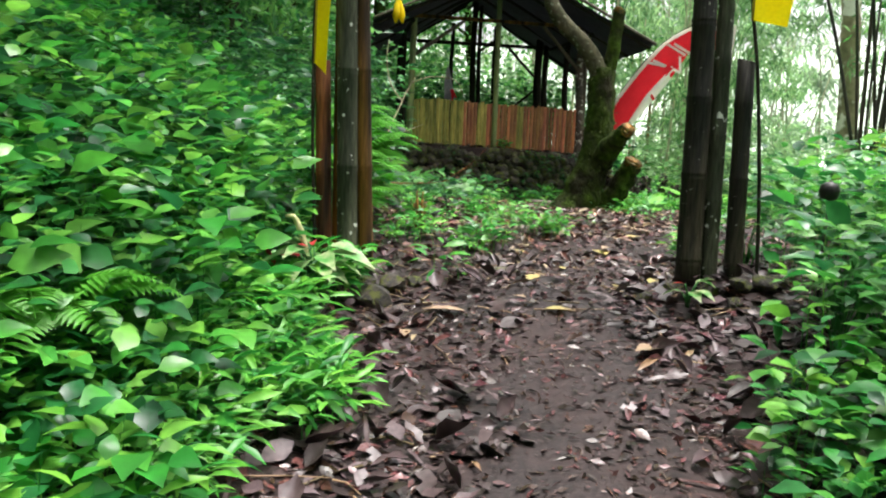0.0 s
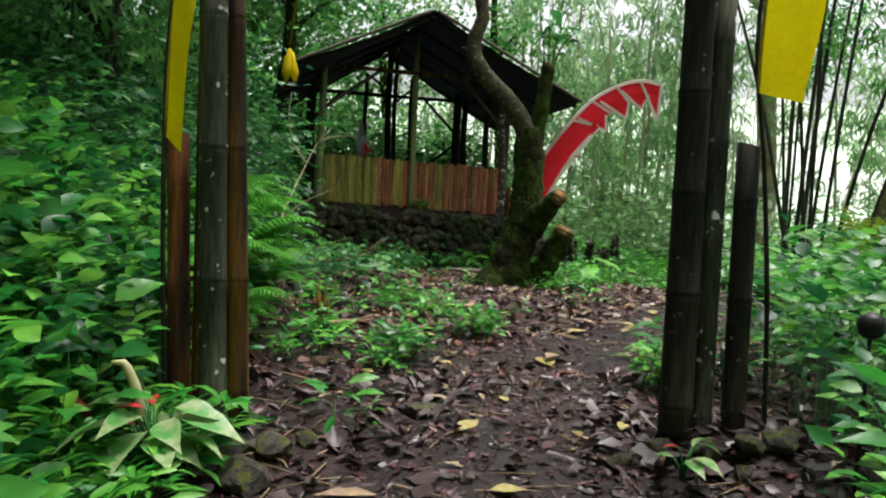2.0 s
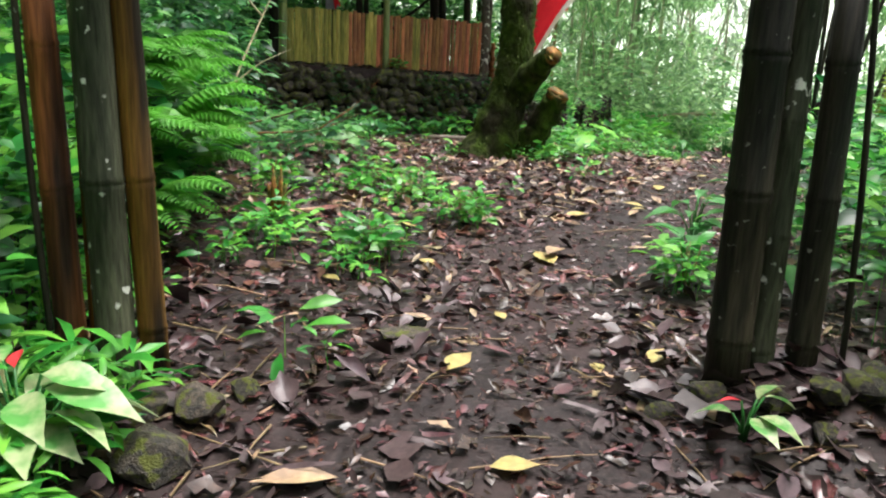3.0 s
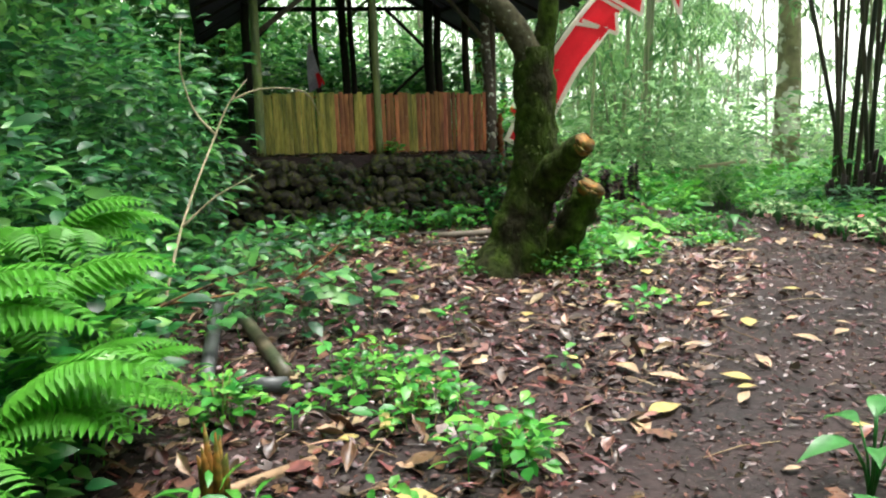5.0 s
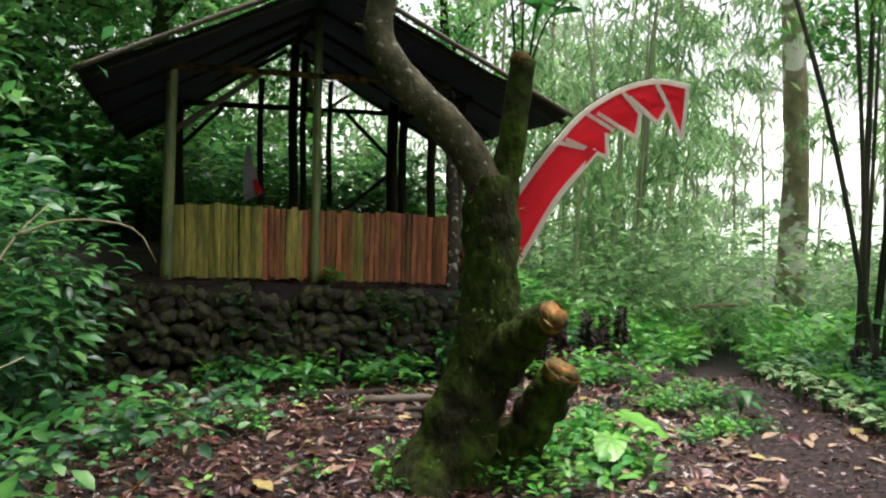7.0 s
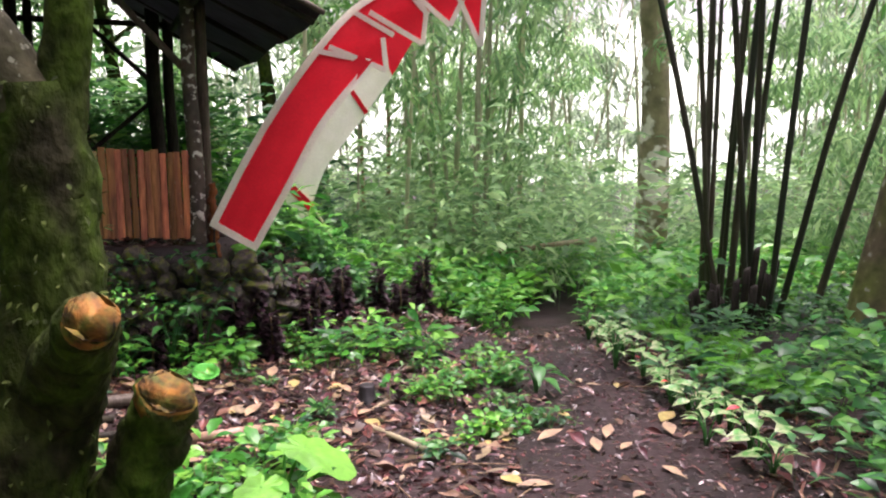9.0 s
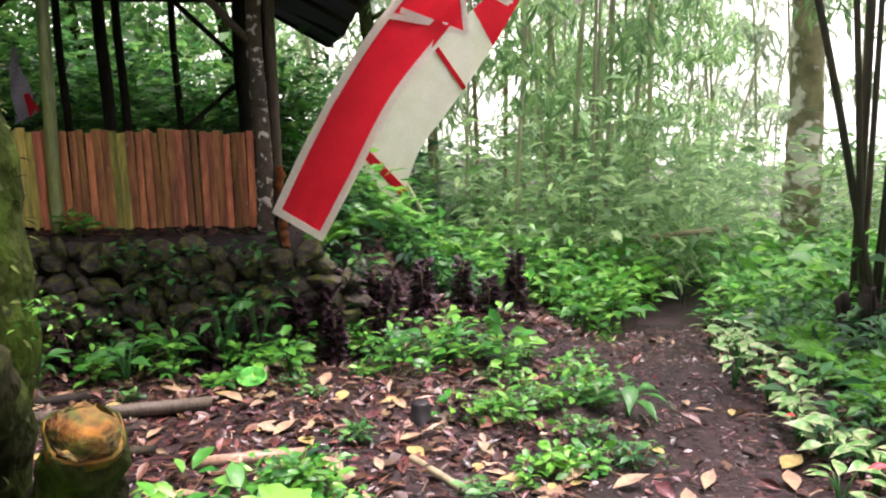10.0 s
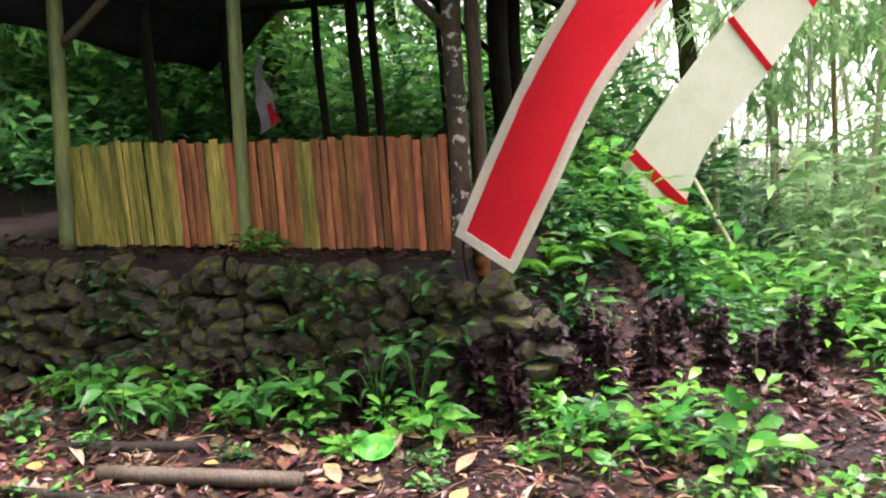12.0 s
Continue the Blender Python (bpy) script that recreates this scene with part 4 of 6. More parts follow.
x, y, z = scatter(110, (-0.6, 4.4), (13.7, 14.9), lambda x, y: (y < wall_y(x) - 0.05) & (np.sin(x * 3.5) > -0.5), rs)
chunks.append(herb_arrays(x, y, z, rs.uniform(0.12, 0.34, len(x)), 9, 0.12, 0.055, LANCE, 0.8, rs))
v, f = joined(chunks)
tagged(sheet_mesh("ground_herbs", v, f, GREEN_FERN), "low bright green herbs and seedlings beside the path", "plants", kind="stuff")

chunks = []
x, y, z = scatter(2400, (5.0, 13), (9.0, 22), lambda x, y: (x > path_x(y) + 0.85 + 0.12 * np.sin(y * 4)), rs)
chunks.append(herb_arrays(x, y, z, rs.uniform(0.12, 0.42, len(x)), 11, 0.12, 0.05, SIMPLE, 0.8, rs))
v, f = joined(chunks)
tagged(sheet_mesh("path_herbs", v, f, GREEN_DEEP), "low dark green herbs beside the far path", "plants", kind="stuff")
chunks = []
x, y, z = scatter(3000, (2.7, 13), (15.0, 26), lambda x, y: ((x < path_x(y) - 0.5) | (x > path_x(y) + 0.55) | (y > 19)) & ((y > 16.6) | (x > 5.2)), rs)
chunks.append(herb_arrays(x, y, z, rs.uniform(0.3, 0.85, len(x)), 11, 0.18, 0.075, SIMPLE, 0.8, rs))
# thicket and bushes carry haze in their pale leaf colour
x, y, z = scatter(420, (4.5, 15), (17.8, 26), lambda x, y: np.abs(x - 10.1 + 0.47 * (20.7 - y)) > 0.45, rs)
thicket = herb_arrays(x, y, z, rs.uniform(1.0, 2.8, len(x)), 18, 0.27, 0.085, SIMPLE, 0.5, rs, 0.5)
tagged(sheet_mesh("thicket", *thicket, GREEN_BAMBOO_HAZED), "green leafy thicket at the end of the clearing, paled for haze", "bushes", kind="stuff")
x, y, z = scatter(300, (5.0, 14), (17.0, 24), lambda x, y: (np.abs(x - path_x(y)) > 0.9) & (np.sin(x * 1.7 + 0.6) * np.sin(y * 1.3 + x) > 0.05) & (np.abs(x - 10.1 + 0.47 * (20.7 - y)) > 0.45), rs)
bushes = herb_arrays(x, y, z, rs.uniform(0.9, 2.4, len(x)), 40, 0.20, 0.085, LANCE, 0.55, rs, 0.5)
tagged(sheet_mesh("bushes", *bushes, GREEN_BAMBOO_HAZED), "glossy broad-leaved bushes beyond the clearing", "bushes", kind="stuff")
v, f = joined(chunks)
tagged(sheet_mesh("clearing_herbs", v, f, GREEN_FERN), "knee-high bright green herbs along the far path", "plants", kind="stuff")

chunks = []
x, y, z = scatter(1000, (-10, -0.6), (18.2, 25), lambda x, y: x < -1.3 - 0.06 * (y - 18), rs)
chunks.append(herb_arrays(x, y, z, rs.uniform(1.4, 3.8, len(x)), 26, 0.22, 0.10, SIMPLE, 0.4, rs))
x, y, z = scatter(300, (-0.8, 2.6), (18.2, 22), lambda x, y: x > -5, rs)
chunks.append(herb_arrays(x, y, z, rs.uniform(0.8, 2.0, len(x)), 18, 0.22, 0.09, SIMPLE, 0.5, rs))
v, f = joined(chunks)
tagged(sheet_mesh("slope_bushes", v, f, GREEN_TREE), "tall leafy bushes on the slope behind the hut", "bushes", kind="stuff")

# the hill behind and beside the shelter, and plants in the joints of the wall
chunks = []
x, y, z = scatter(2100, (-11, -1.2), (9.5, 27), lambda x, y: (x < bank_x(y) + 0.2) & ~((y > 14) & (y < 18.2) & (x > -2.6)), rs)
chunks.append(herb_arrays(x, y, z, rs.uniform(0.5, 1.3, len(x)), 13, 0.2, 0.10, SIMPLE, 0.7, rs))
x, y, z = scatter(1100, (-4, 4.5), (18.6, 26), lambda x, y: x > -5, rs)
chunks.append(herb_arrays(x, y, z, rs.uniform(0.8, 1.9, len(x)), 15, 0.23, 0.09, SIMPLE, 0.6, rs))
x, y, z = scatter(1000, (-13, 0.6), (19.5, 31), lambda x, y: x < 0.6 - 0.02 * (y - 19), rs)
chunks.append(herb_arrays(x, y, z, rs.uniform(1.0, 2.6, len(x)), 16, 0.26, 0.11, SIMPLE, 0.5, rs))
x, y, z = scatter(420, (2.6, 4.4), (14.9, 17.8), lambda x, y: (y > wall_y(x) + 0.5) & ((x < 3.25) | (y > 16.2)) & (np.sin(x * 5) * np.sin(y * 4.3) > -0.35), rs)
chunks.append(herb_arrays(x, y, z, rs.uniform(0.15, 0.45, len(x)), 10, 0.13, 0.05, LANCE, 0.8, rs, 0.5))
n = 120
x = rs.uniform(-2.8, 2.7, n)
z = np.array([rs.uniform(ground_z(a, wall_y(a) - 0.3) + 0.1, 1.02 - 0.04 * a) for a in x])
keep = (np.sin(x * 4.1) > -0.2) | (x > 1.2) | (x < -1.2)
x, z = x[keep], z[keep]
chunks.append(herb_arrays(x, wall_y(x) - 0.14 - 0.22 * (1.0 - z), z - 0.05, rs.uniform(0.08, 0.2, len(x)), 8, 0.095, 0.04, LANCE, 0.8, rs, 0.5))
v, f = joined(chunks)
tagged(sheet_mesh("hill_shrubs", v, f, GREEN_DEEP), "deep green shrubs covering the slope round the hut", "shrubs", kind="stuff")

chunks = []
x, y, z = scatter(230, (-3.4, -0.95), (9.6, 13.9), lambda x, y: x < -0.95 - 0.25 * np.sin(y * 2), rs)
chunks.append(herb_arrays(x, y, z, rs.uniform(0.9, 2.3, len(x)), 46, 0.13, 0.05, LANCE, 0.42, rs, 0.55))
x, y, z = scatter(90, (-2.6, -1.0), (7.4, 9.8), lambda x, y: x < -0.95, rs)
chunks.append(herb_arrays(x, y, z, rs.uniform(0.6, 1.3, len(x)), 36, 0.12, 0.05, LANCE, 0.42, rs, 0.55))
x, y, z = scatter(200, (-1.4, 1.0), (8.5, 12.6), lambda x, y: x < 0.25 + 0.4 * np.sin(y * 1.7), rs)
chunks.append(herb_arrays(x, y, z, rs.uniform(0.12, 0.42, len(x)), 9, 0.12, 0.06, LANCE, 0.8, rs))
v, f = joined(chunks)
tagged(sheet_mesh("bank_shrubs", v, f, GREEN_DEEP), "tangled leafy shrubs on the bank beside the hut", "shrubs", kind="stuff")

# ---- leaf litter and sticks ----
FLAT = leaf_shape((0.30, 0.5, 0.38), -0.04, 0.12)
CURLED = leaf_shape((0.42, 0.5, 0.2), -0.30, 0.55)
TORN = (np.array([(0, 0.1, 0), (0.3, 0.42, 0.05), (0.5, 0.12, 0.02), (0.78, 0.5, 0.08), (1, -0.05, 0.03), (0.7, -0.34, -0.01), (0.36, -0.5, 0.06), (0.22, -0.12, 0.0)], float), np.array([(0, 7, 1), (7, 2, 1), (7, 6, 2), (6, 5, 2), (2, 5, 3), (5, 4, 3)]))
STRIP = (np.array([(0, 0.5, 0), (0, -0.4, 0.02), (0.5, 0.4, 0.07), (0.5, -0.5, 0.03), (1, 0.3, 0), (0.95, -0.4, 0.03)], float), np.array([(0, 1, 2), (1, 3, 2), (2, 3, 4), (3, 5, 4)]))


def litter(name, n, xr, yr, keep, lo, hi, ratio, mat, label, lift=0.008, tilt=0.10):
    x, y = rs.uniform(*xr, n), rs.uniform(*yr, n)
    k = keep(x, y)
    x, y = x[k], y[k]
    z = np.array([ground_at(a, b) for a, b in zip(x, y)]) + lift
    az = rs.uniform(0, 6.28, len(x))
    D = np.stack([np.cos(az), np.sin(az), rs.normal(0, tilt, len(x))], -1)
    size = rs.uniform(lo, hi, len(x)) * rs.choice([0.6, 1.0, 1.0, 1.3], len(x))
    P, wide = np.stack([x, y, z], -1), size * rs.uniform(*ratio, len(x))
    pick = rs.integers(0, 5, len(x))
    chunks = []
    for k, (shape, thin) in enumerate(((FLAT, 1.0), (CURLED, 1.0), (TORN, 1.2), (TORN, 1.0), (STRIP, 0.3))):
        m = pick == k
        chunks.append(leaf_arrays(P[m], D[m], size[m] * (1.5 if thin < 0.5 else 1.0), wide[m] * thin, shape, wobble=0.34, rng=rs))
    v, f = joined(chunks)
    return tagged(sheet_mesh(name, v, f, mat), label, "litter", kind="stuff")


def on_floor(x, y):
    g = path_gap(x, y)
    trod = (g < np.where(y > 6.0, 0.6, 0.32) + 0.1 * np.sin(y * 3)) & ((y > 6.0) | (y < 4.0))
    return (x > bank_x(y) - 0.1) & (x < path_x(y) + 1.5) & ((y < wall_y(x)) | (x > 2.8)) & (~trod | (rs.random(len(x)) < 0.13))


litter("leaf_litter", 36000, (-1.4, 7.4), (-2.5, 17), on_floor, 0.025, 0.085, (0.3, 0.75), LITTER, "matted wet brown leaf litter")
litter("grey_litter", 5000, (-1.4, 7.0), (0.5, 16), on_floor, 0.02, 0.07, (0.35, 0.8), LITTER_GREY, "wet mauve-grey fallen leaves")
litter("dark_litter", 5200, (-1.0, 2.2), (0.8, 5.6), lambda x, y: (path_gap(x, y) > 0.26 + 0.08 * np.sin(y * 4)) & (rs.random(len(x)) < 0.55 + 0.45 * np.sin(x * 3 + y)), 0.05, 0.12, (0.35, 0.75), LITTER_GREY, "wet blackened fallen leaves heaped beside the path", 0.014, 0.3)
litter("pale_litter", 1000, (-1.0, 6.6), (1.5, 16), lambda x, y: on_floor(x, y) & (x > bank_x(y) + 0.2), 0.03, 0.10, (0.18, 0.5), LITTER_PALE, "scattered pale dry leaves on the mud", 0.014)
litter("tan_litter", 7000, (-1.2, 6.8), (5.5, 16), on_floor, 0.04, 0.12, (0.25, 0.7), LITTER_TAN, "tan and brown fallen leaves in the clearing", 0.013)
litter("pale_litter", 1500, (-1.0, 6.6), (6.5, 16), on_floor, 0.04, 0.13, (0.2, 0.5), LITTER_PALE, "pale bleached leaves and leaf strips in the clearing", 0.016)
litter("terrace_litter", 4200, (-2.6, 5.2), (14.3, 16.6), lambda x, y: (y > wall_y(x) + 0.02) & ((y < wall_y(x) + 0.75) | (x > 2.6)), 0.04, 0.10, (0.35, 0.75), LITTER, "brown leaf litter on the terrace edge", 0.012)
n = 110000
x, y = rs.uniform(-1.5, 7.2, n), rs.uniform(0.4, 16.5, n) ** 1.0
k = (x > bank_x(y) - 0.15) & (x < path_x(y) + 1.5) & ((y < wall_y(x)) | (x > 2.8))
x, y = x[k], y[k]
z = np.array([ground_at(a, b) for a, b in zip(x, y)]) + 0.006
az = rs.uniform(0, 6.28, len(x))
size = rs.uniform(0.012, 0.060, len(x))
v, f = leaf_arrays(np.stack([x, y, z], -1), np.stack([np.cos(az), np.sin(az), rs.normal(0, 0.2, len(x))], -1), size, size * rs.uniform(0.08, 0.6, len(x)), CRUMB, wobble=0.4, rng=rs)
tagged(sheet_mesh("crumbled_litter", v, f, LITTER), "crumbled rotting leaf fragments and chips on mud", "litter", kind="stuff")
n = 800
x, y = rs.uniform(-1, 6.2, n), rs.uniform(1.2, 15, n)
k = on_floor(x, y)
bm = bmesh.new()
for a, b in zip(x[k], y[k]):
    az, l = rs.uniform(0, 6.28), rs.uniform(0.08, 0.4)
    p = [(a + math.cos(az) * l * u, b + math.sin(az) * l * u + 0.02 * math.sin(u * 5), ground_at(a + math.cos(az) * l * u, b + math.sin(az) * l * u) + 0.012) for u in (0, 0.5, 1)]
    tube(bm, p, [0.0045, 0.0035, 0.002], 4, cap=False)
tagged(mesh_object("sticks", bm, TWIG, None, True), "thin broken sticks on the forest floor", "sticks", kind="stuff")


# ---- bamboo and trees ----
def spray(P, n_each, L, W, rng, spread, hang=(-1.3, 0.1), shape=BLADE):
    n = len(P) * n_each
    c = np.repeat(P, n_each, 0) + rng.normal(0, 1, (n, 3)) * np.array([spread, spread, spread * 0.6])
    az = rng.uniform(0, 6.28, n)
    D = np.stack([np.cos(az), np.sin(az), rng.uniform(*hang, n)], -1)
    s = rng.uniform(0.6, 1.3, n)
    return leaf_arrays(c, D, L * s, W * s, shape, wobble=0.6, rng=rng)


def bamboo_clump(base, culms, spread, height, lean, r, mat, label, rng, leaf_mat, leaf_n, leaf_from=0.45, leaf_l=0.26, leaf_w=0.04, grow=0.45, puff=0.4, fan=0.10):
    bz = ground_at(base[0], base[1]) - 0.1
    ob = thing("bamboo_clump", label, "bamboo", (base[0], base[1], bz), group="bamboo clumps")
    tips = []
    for _ in range(culms):
        bx, by = rng.normal(0, spread), rng.normal(0, spread)
        h = height * rng.uniform(0.7, 1.1)
        q = r * rng.uniform(0.6, 1.15)
        tx = bx * 1.4 + lean[0] * h * 0.4 + rng.normal(0, h * fan)
        ty = by * 1.4 + lean[1] * h * 0.4 + rng.normal(0, h * fan * 0.8)
        pts, rad = resample([(bx, by, 0), (bx + (tx - bx) * 0.25, by + (ty - by) * 0.25, h * 0.4), (bx + (tx - bx) * 0.62, by + (ty - by) * 0.62, h * 0.78), (tx * 1.1, ty * 1.1, h)], [q, q * 0.92, q * 0.6, q * 0.2], grow)
        for i in range(1, len(rad), 2):
            rad[i] *= 1.07
        bm = bmesh.new()
        tube(bm, pts, rad, 7)
        part("culm", bm, mat, ob)
        m = len(pts)
        for i in range(int(m * leaf_from), m):
            if rng.random() < 0.75:
                tips.append(np.array(pts[i]) + rng.normal(0, puff, 3))
    v, f = spray(np.array(tips), leaf_n, leaf_l, leaf_w, rng, 0.22, (-1.7, -0.1))
    sheet_mesh("foliage", v, f, leaf_mat, ob)
    return ob


bamboo_clump((7.65, 14.7), 13, 0.38, 9, (0.06, 0.0), 0.042, CULM_DARK, "dense clump of dark leaning bamboo culms by the path", rs, GREEN_TREE, 34, 0.58, fan=0.15)
stump = thing("bamboo_stump", "dark rotting cut bamboo stumps at the clump's foot", "stump", (7.4, 14.2, ground_at(7.4, 14.2) - 0.05))
for k in range(16):
    bm = bmesh.new()
    a, q = k * 2.4, 0.085 * math.sqrt(k + 1)
    culm(bm, (q * math.cos(a), q * math.sin(a), 0), (q * 1.3 * math.cos(a), q * 1.2 * math.sin(a), 0.25 + 0.6 * ((k * 0.37) % 1)), 0.040, 0.034, 0.2, 8, 0.03 * math.sin(k))
    part("culm", bm, WOOD_DARK, stump)
bamboo_clump((9.6, 13.6), 6, 0.35, 9, (0.1, 0.1), 0.06, CULM_DARK, "dark bamboo clump at the edge of the woods", rs, GREEN_TREE, 55, 0.40)
bamboo_clump((8.4, 8.4), 4, 0.3, 8, (0.1, 0.0), 0.05, CULM_DARK, "dark bamboo clump at the edge of the woods", rs, GREEN_TREE, 60, 0.3)
# groves past the clearing, leaves coloured pale for the haze
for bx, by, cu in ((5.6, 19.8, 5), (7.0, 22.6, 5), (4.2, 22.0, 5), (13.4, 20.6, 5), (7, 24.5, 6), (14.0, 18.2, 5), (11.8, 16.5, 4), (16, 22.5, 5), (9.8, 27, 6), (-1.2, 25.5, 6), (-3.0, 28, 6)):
    bamboo_clump((bx, by), cu, 0.9, 8.0, (0, 0), 0.036, CULM_PALE, "grove of slender bamboo with drooping green leaves paled for haze", rs, GREEN_BAMBOO_HAZED, 62, 0.06, 0.30, 0.055, 0.5, 0.75)
# distant thickets, haze painted into the leaf colour
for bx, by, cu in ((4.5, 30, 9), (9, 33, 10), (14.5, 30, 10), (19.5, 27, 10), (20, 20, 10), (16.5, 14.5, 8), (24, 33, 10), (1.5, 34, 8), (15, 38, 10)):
    bamboo_clump((bx, by), cu, 1.6, 10.0, (0, 0), 0.045, CULM_PALE, "distant bamboo thicket with haze put into its leaf colour", rs, GREEN_HAZY, 24, 0.05, 0.5, 0.10, 0.7, 0.8)
for bx, by, cu in ((-4.4, 10.5, 8), (-6.5, 7.5, 8), (-4.6, 14.5, 7), (-7.5, 12.5, 8), (-6.2, 17.5, 8), (-4.4, 21.5, 8), (-8.5, 4.5, 7), (-9.5, 20, 8), (-7, 25, 8)):
    bamboo_clump((bx, by), cu, 0.7, 8.0, (0.05, 0), 0.035, CULM_DARK, "dark bamboo thicket on the slope", rs, GREEN_TREE, 50, 0.08, 0.26, 0.065, 0.5, 0.5)

bamboo_clump((5.45, 23.4), 3, 0.30, 9, (0.02, 0), 0.055, CULM_RUST, "few rust-brown bamboo culms behind the banners", rs, GREEN_BAMBOO_HAZED, 40, 0.5, 0.30, 0.055, 0.5, 0.7, fan=0.03)
bamboo_clump((6.9, 21.2), 4, 0.5, 9, (0.02, 0), 0.05, CULM_PALE, "few pale bamboo culms beyond the clearing", rs, GREEN_BAMBOO_HAZED, 40, 0.4, 0.30, 0.055, 0.5, 0.7, fan=0.04)


def broad_tree(base, height, r, crown, clumps, leaf_n, label, rng, bark, leaf_mat, L=0.16, W=0.075, lean=(0, 0), spread=0.42, limbs=6, first=0.45):
    bz = ground_at(base[0], base[1]) - 0.15
    ob = thing("tree", label, "tree", (base[0], base[1], bz), group="trees")
    bm = bmesh.new()
    top = Vector((lean[0], lean[1], height))
    mids = [Vector((0, 0, 0)), Vector((lean[0] * 0.2 + 0.08, lean[1] * 0.2, height * 0.3)), Vector((lean[0] * 0.6 - 0.08, lean[1] * 0.6, height * 0.65)), top]
    pts, rad = resample(mids, [r * 1.25, r, r * 0.7, r * 0.25], 0.3)
    tube(bm, pts, rad, 12, rough=0.15)
    part("trunk", bm, bark, ob)
    ends = []
    for i in range(limbs):
        u = first + (0.95 - first) * i / max(1, limbs - 1)
        a = pts[int(u * (len(pts) - 1))]
        az = i * 2.4 + rng.uniform(-0.5, 0.5)
        reach = crown * rng.uniform(0.6, 1.0)
        e = a + Vector((math.cos(az) * reach, math.sin(az) * reach, reach * rng.uniform(0.05, 0.5)))
        lp, lr = resample([a, a.lerp(e, 0.5) + Vector((0, 0, 0.12 * reach)), e], [r * 0.4, r * 0.25, r * 0.08], 0.3)
        bm = bmesh.new()
        tube(bm, lp, lr, 7, rough=0.12)
        part("limb", bm, bark, ob)
        for q in range(clumps):
            p = lp[int(rng.uniform(0.35, 1.0) * (len(lp) - 1))]
            ends.append(np.array(p) + rng.normal(0, 0.35, 3) + np.array([0, 0, 0.1]))
    v, f = spray(np.array(ends), leaf_n, L, W, rng, spread, (-0.9, 0.4))
    sheet_mesh("crown", v, f, leaf_mat, ob)
    return ob


broad_tree((10.1, 20.7), 13, 0.25, 3.2, 8, 90, "tall pale mottled forest tree", rs, BARK_FAR, GREEN_TREE, 0.24, 0.12, (-0.7, 0), 0.6, 8, 0.5)
broad_tree((8.05, 13.2), 8, 0.20, 2.2, 7, 80, "mossy leaning tree at the edge of the path", rs, BARK_MOSS, GREEN_TREE, 0.17, 0.09, (2.6, 0.4), 0.45, 7, 0.5)
broad_tree((-1.9, 19.4), 8.5, 0.15, 3.0, 9, 100, "slender forest tree behind the hut", rs, BARK, GREEN_TREE, 0.16, 0.09, (0.8, -0.5), 0.42, 9, 0.45)
broad_tree((3.4, 21.0), 8.5, 0.12, 2.0, 9, 50, "slender forest tree behind the hut", rs, BARK, GREEN_TREE, 0.16, 0.08, (-0.4, 0), 0.38, 8, 0.45)
broad_tree((0.8, 24.0), 9.5, 0.14, 2.2, 8, 45, "slender forest tree behind the hut", rs, BARK, GREEN_TREE, 0.18, 0.09, (-0.4, 0), 0.4, 8, 0.5)
broad_tree((-1.4, 23.0), 7.5, 0.12, 2.4, 9, 90, "leafy tree on the slope behind the hut", rs, BARK, GREEN_TREE, 0.20, 0.11, (-0.4, 0), 0.5, 12, 0.12)
broad_tree((-4.0, 20.0), 8.0, 0.14, 2.6, 9, 90, "leafy tree on the slope behind the hut", rs, BARK, GREEN_TREE, 0.20, 0.11, (-0.2, 0), 0.5, 12, 0.12)
broad_tree((-3.3, 11.6), 7.5, 0.14, 2.8, 10, 85, "leafy forest tree on the bank", rs, BARK, GREEN_TREE, 0.14, 0.08, (1.0, -0.4), 0.40, 12, 0.22)
broad_tree((-3.9, 7.4), 7.5, 0.15, 2.6, 10, 85, "leafy forest tree on the bank", rs, BARK, GREEN_LUSH, 0.14, 0.09, (0.5, 0.2), 0.42, 12, 0.25)
broad_tree((-5.2, 4.6), 7.0, 0.15, 2.6, 10, 85, "leafy forest tree on the bank", rs, BARK, GREEN_LUSH, 0.15, 0.09, (0.3, 0.2), 0.42, 12, 0.2)
broad_tree((-6.0, 9.6), 9.0, 0.18, 3.0, 10, 85, "leafy forest tree on the bank", rs, BARK, GREEN_DEEP, 0.17, 0.1, (0.3, 0.2), 0.5, 12, 0.2)
broad_tree((-5.4, 13.2), 9.0, 0.18, 3.0, 10, 85, "leafy forest tree on the bank", rs, BARK, GREEN_DEEP, 0.17, 0.1, (0.3, 0.2), 0.5, 12, 0.2)
broad_tree((10.2, 10.8), 9.0, 0.12, 2.6, 9, 100, "leafy tree at the edge of the clearing", rs, BARK, GREEN_TREE, 0.17, 0.09, (-0.3, 0.2), 0.5, 10, 0.3)

# unseen woods added behind the walker to cut sky light on facing sides
for bx, by in ((-4.5, -3.5), (-0.5, -7.0), (4.0, -5.0), (7.5, -1.5), (-7.0, 0.0), (9.0, 3.5), (1.8, -10.0)):
    broad_tree((bx, by), 8.5, 0.18, 3.2, 8, 26, "unseen dense leafy tree added behind the walker to block sky light", rs, BARK, GREEN_DEEP, 0.42, 0.26, (0.2, 0.2), 0.65, 12, 0.08)

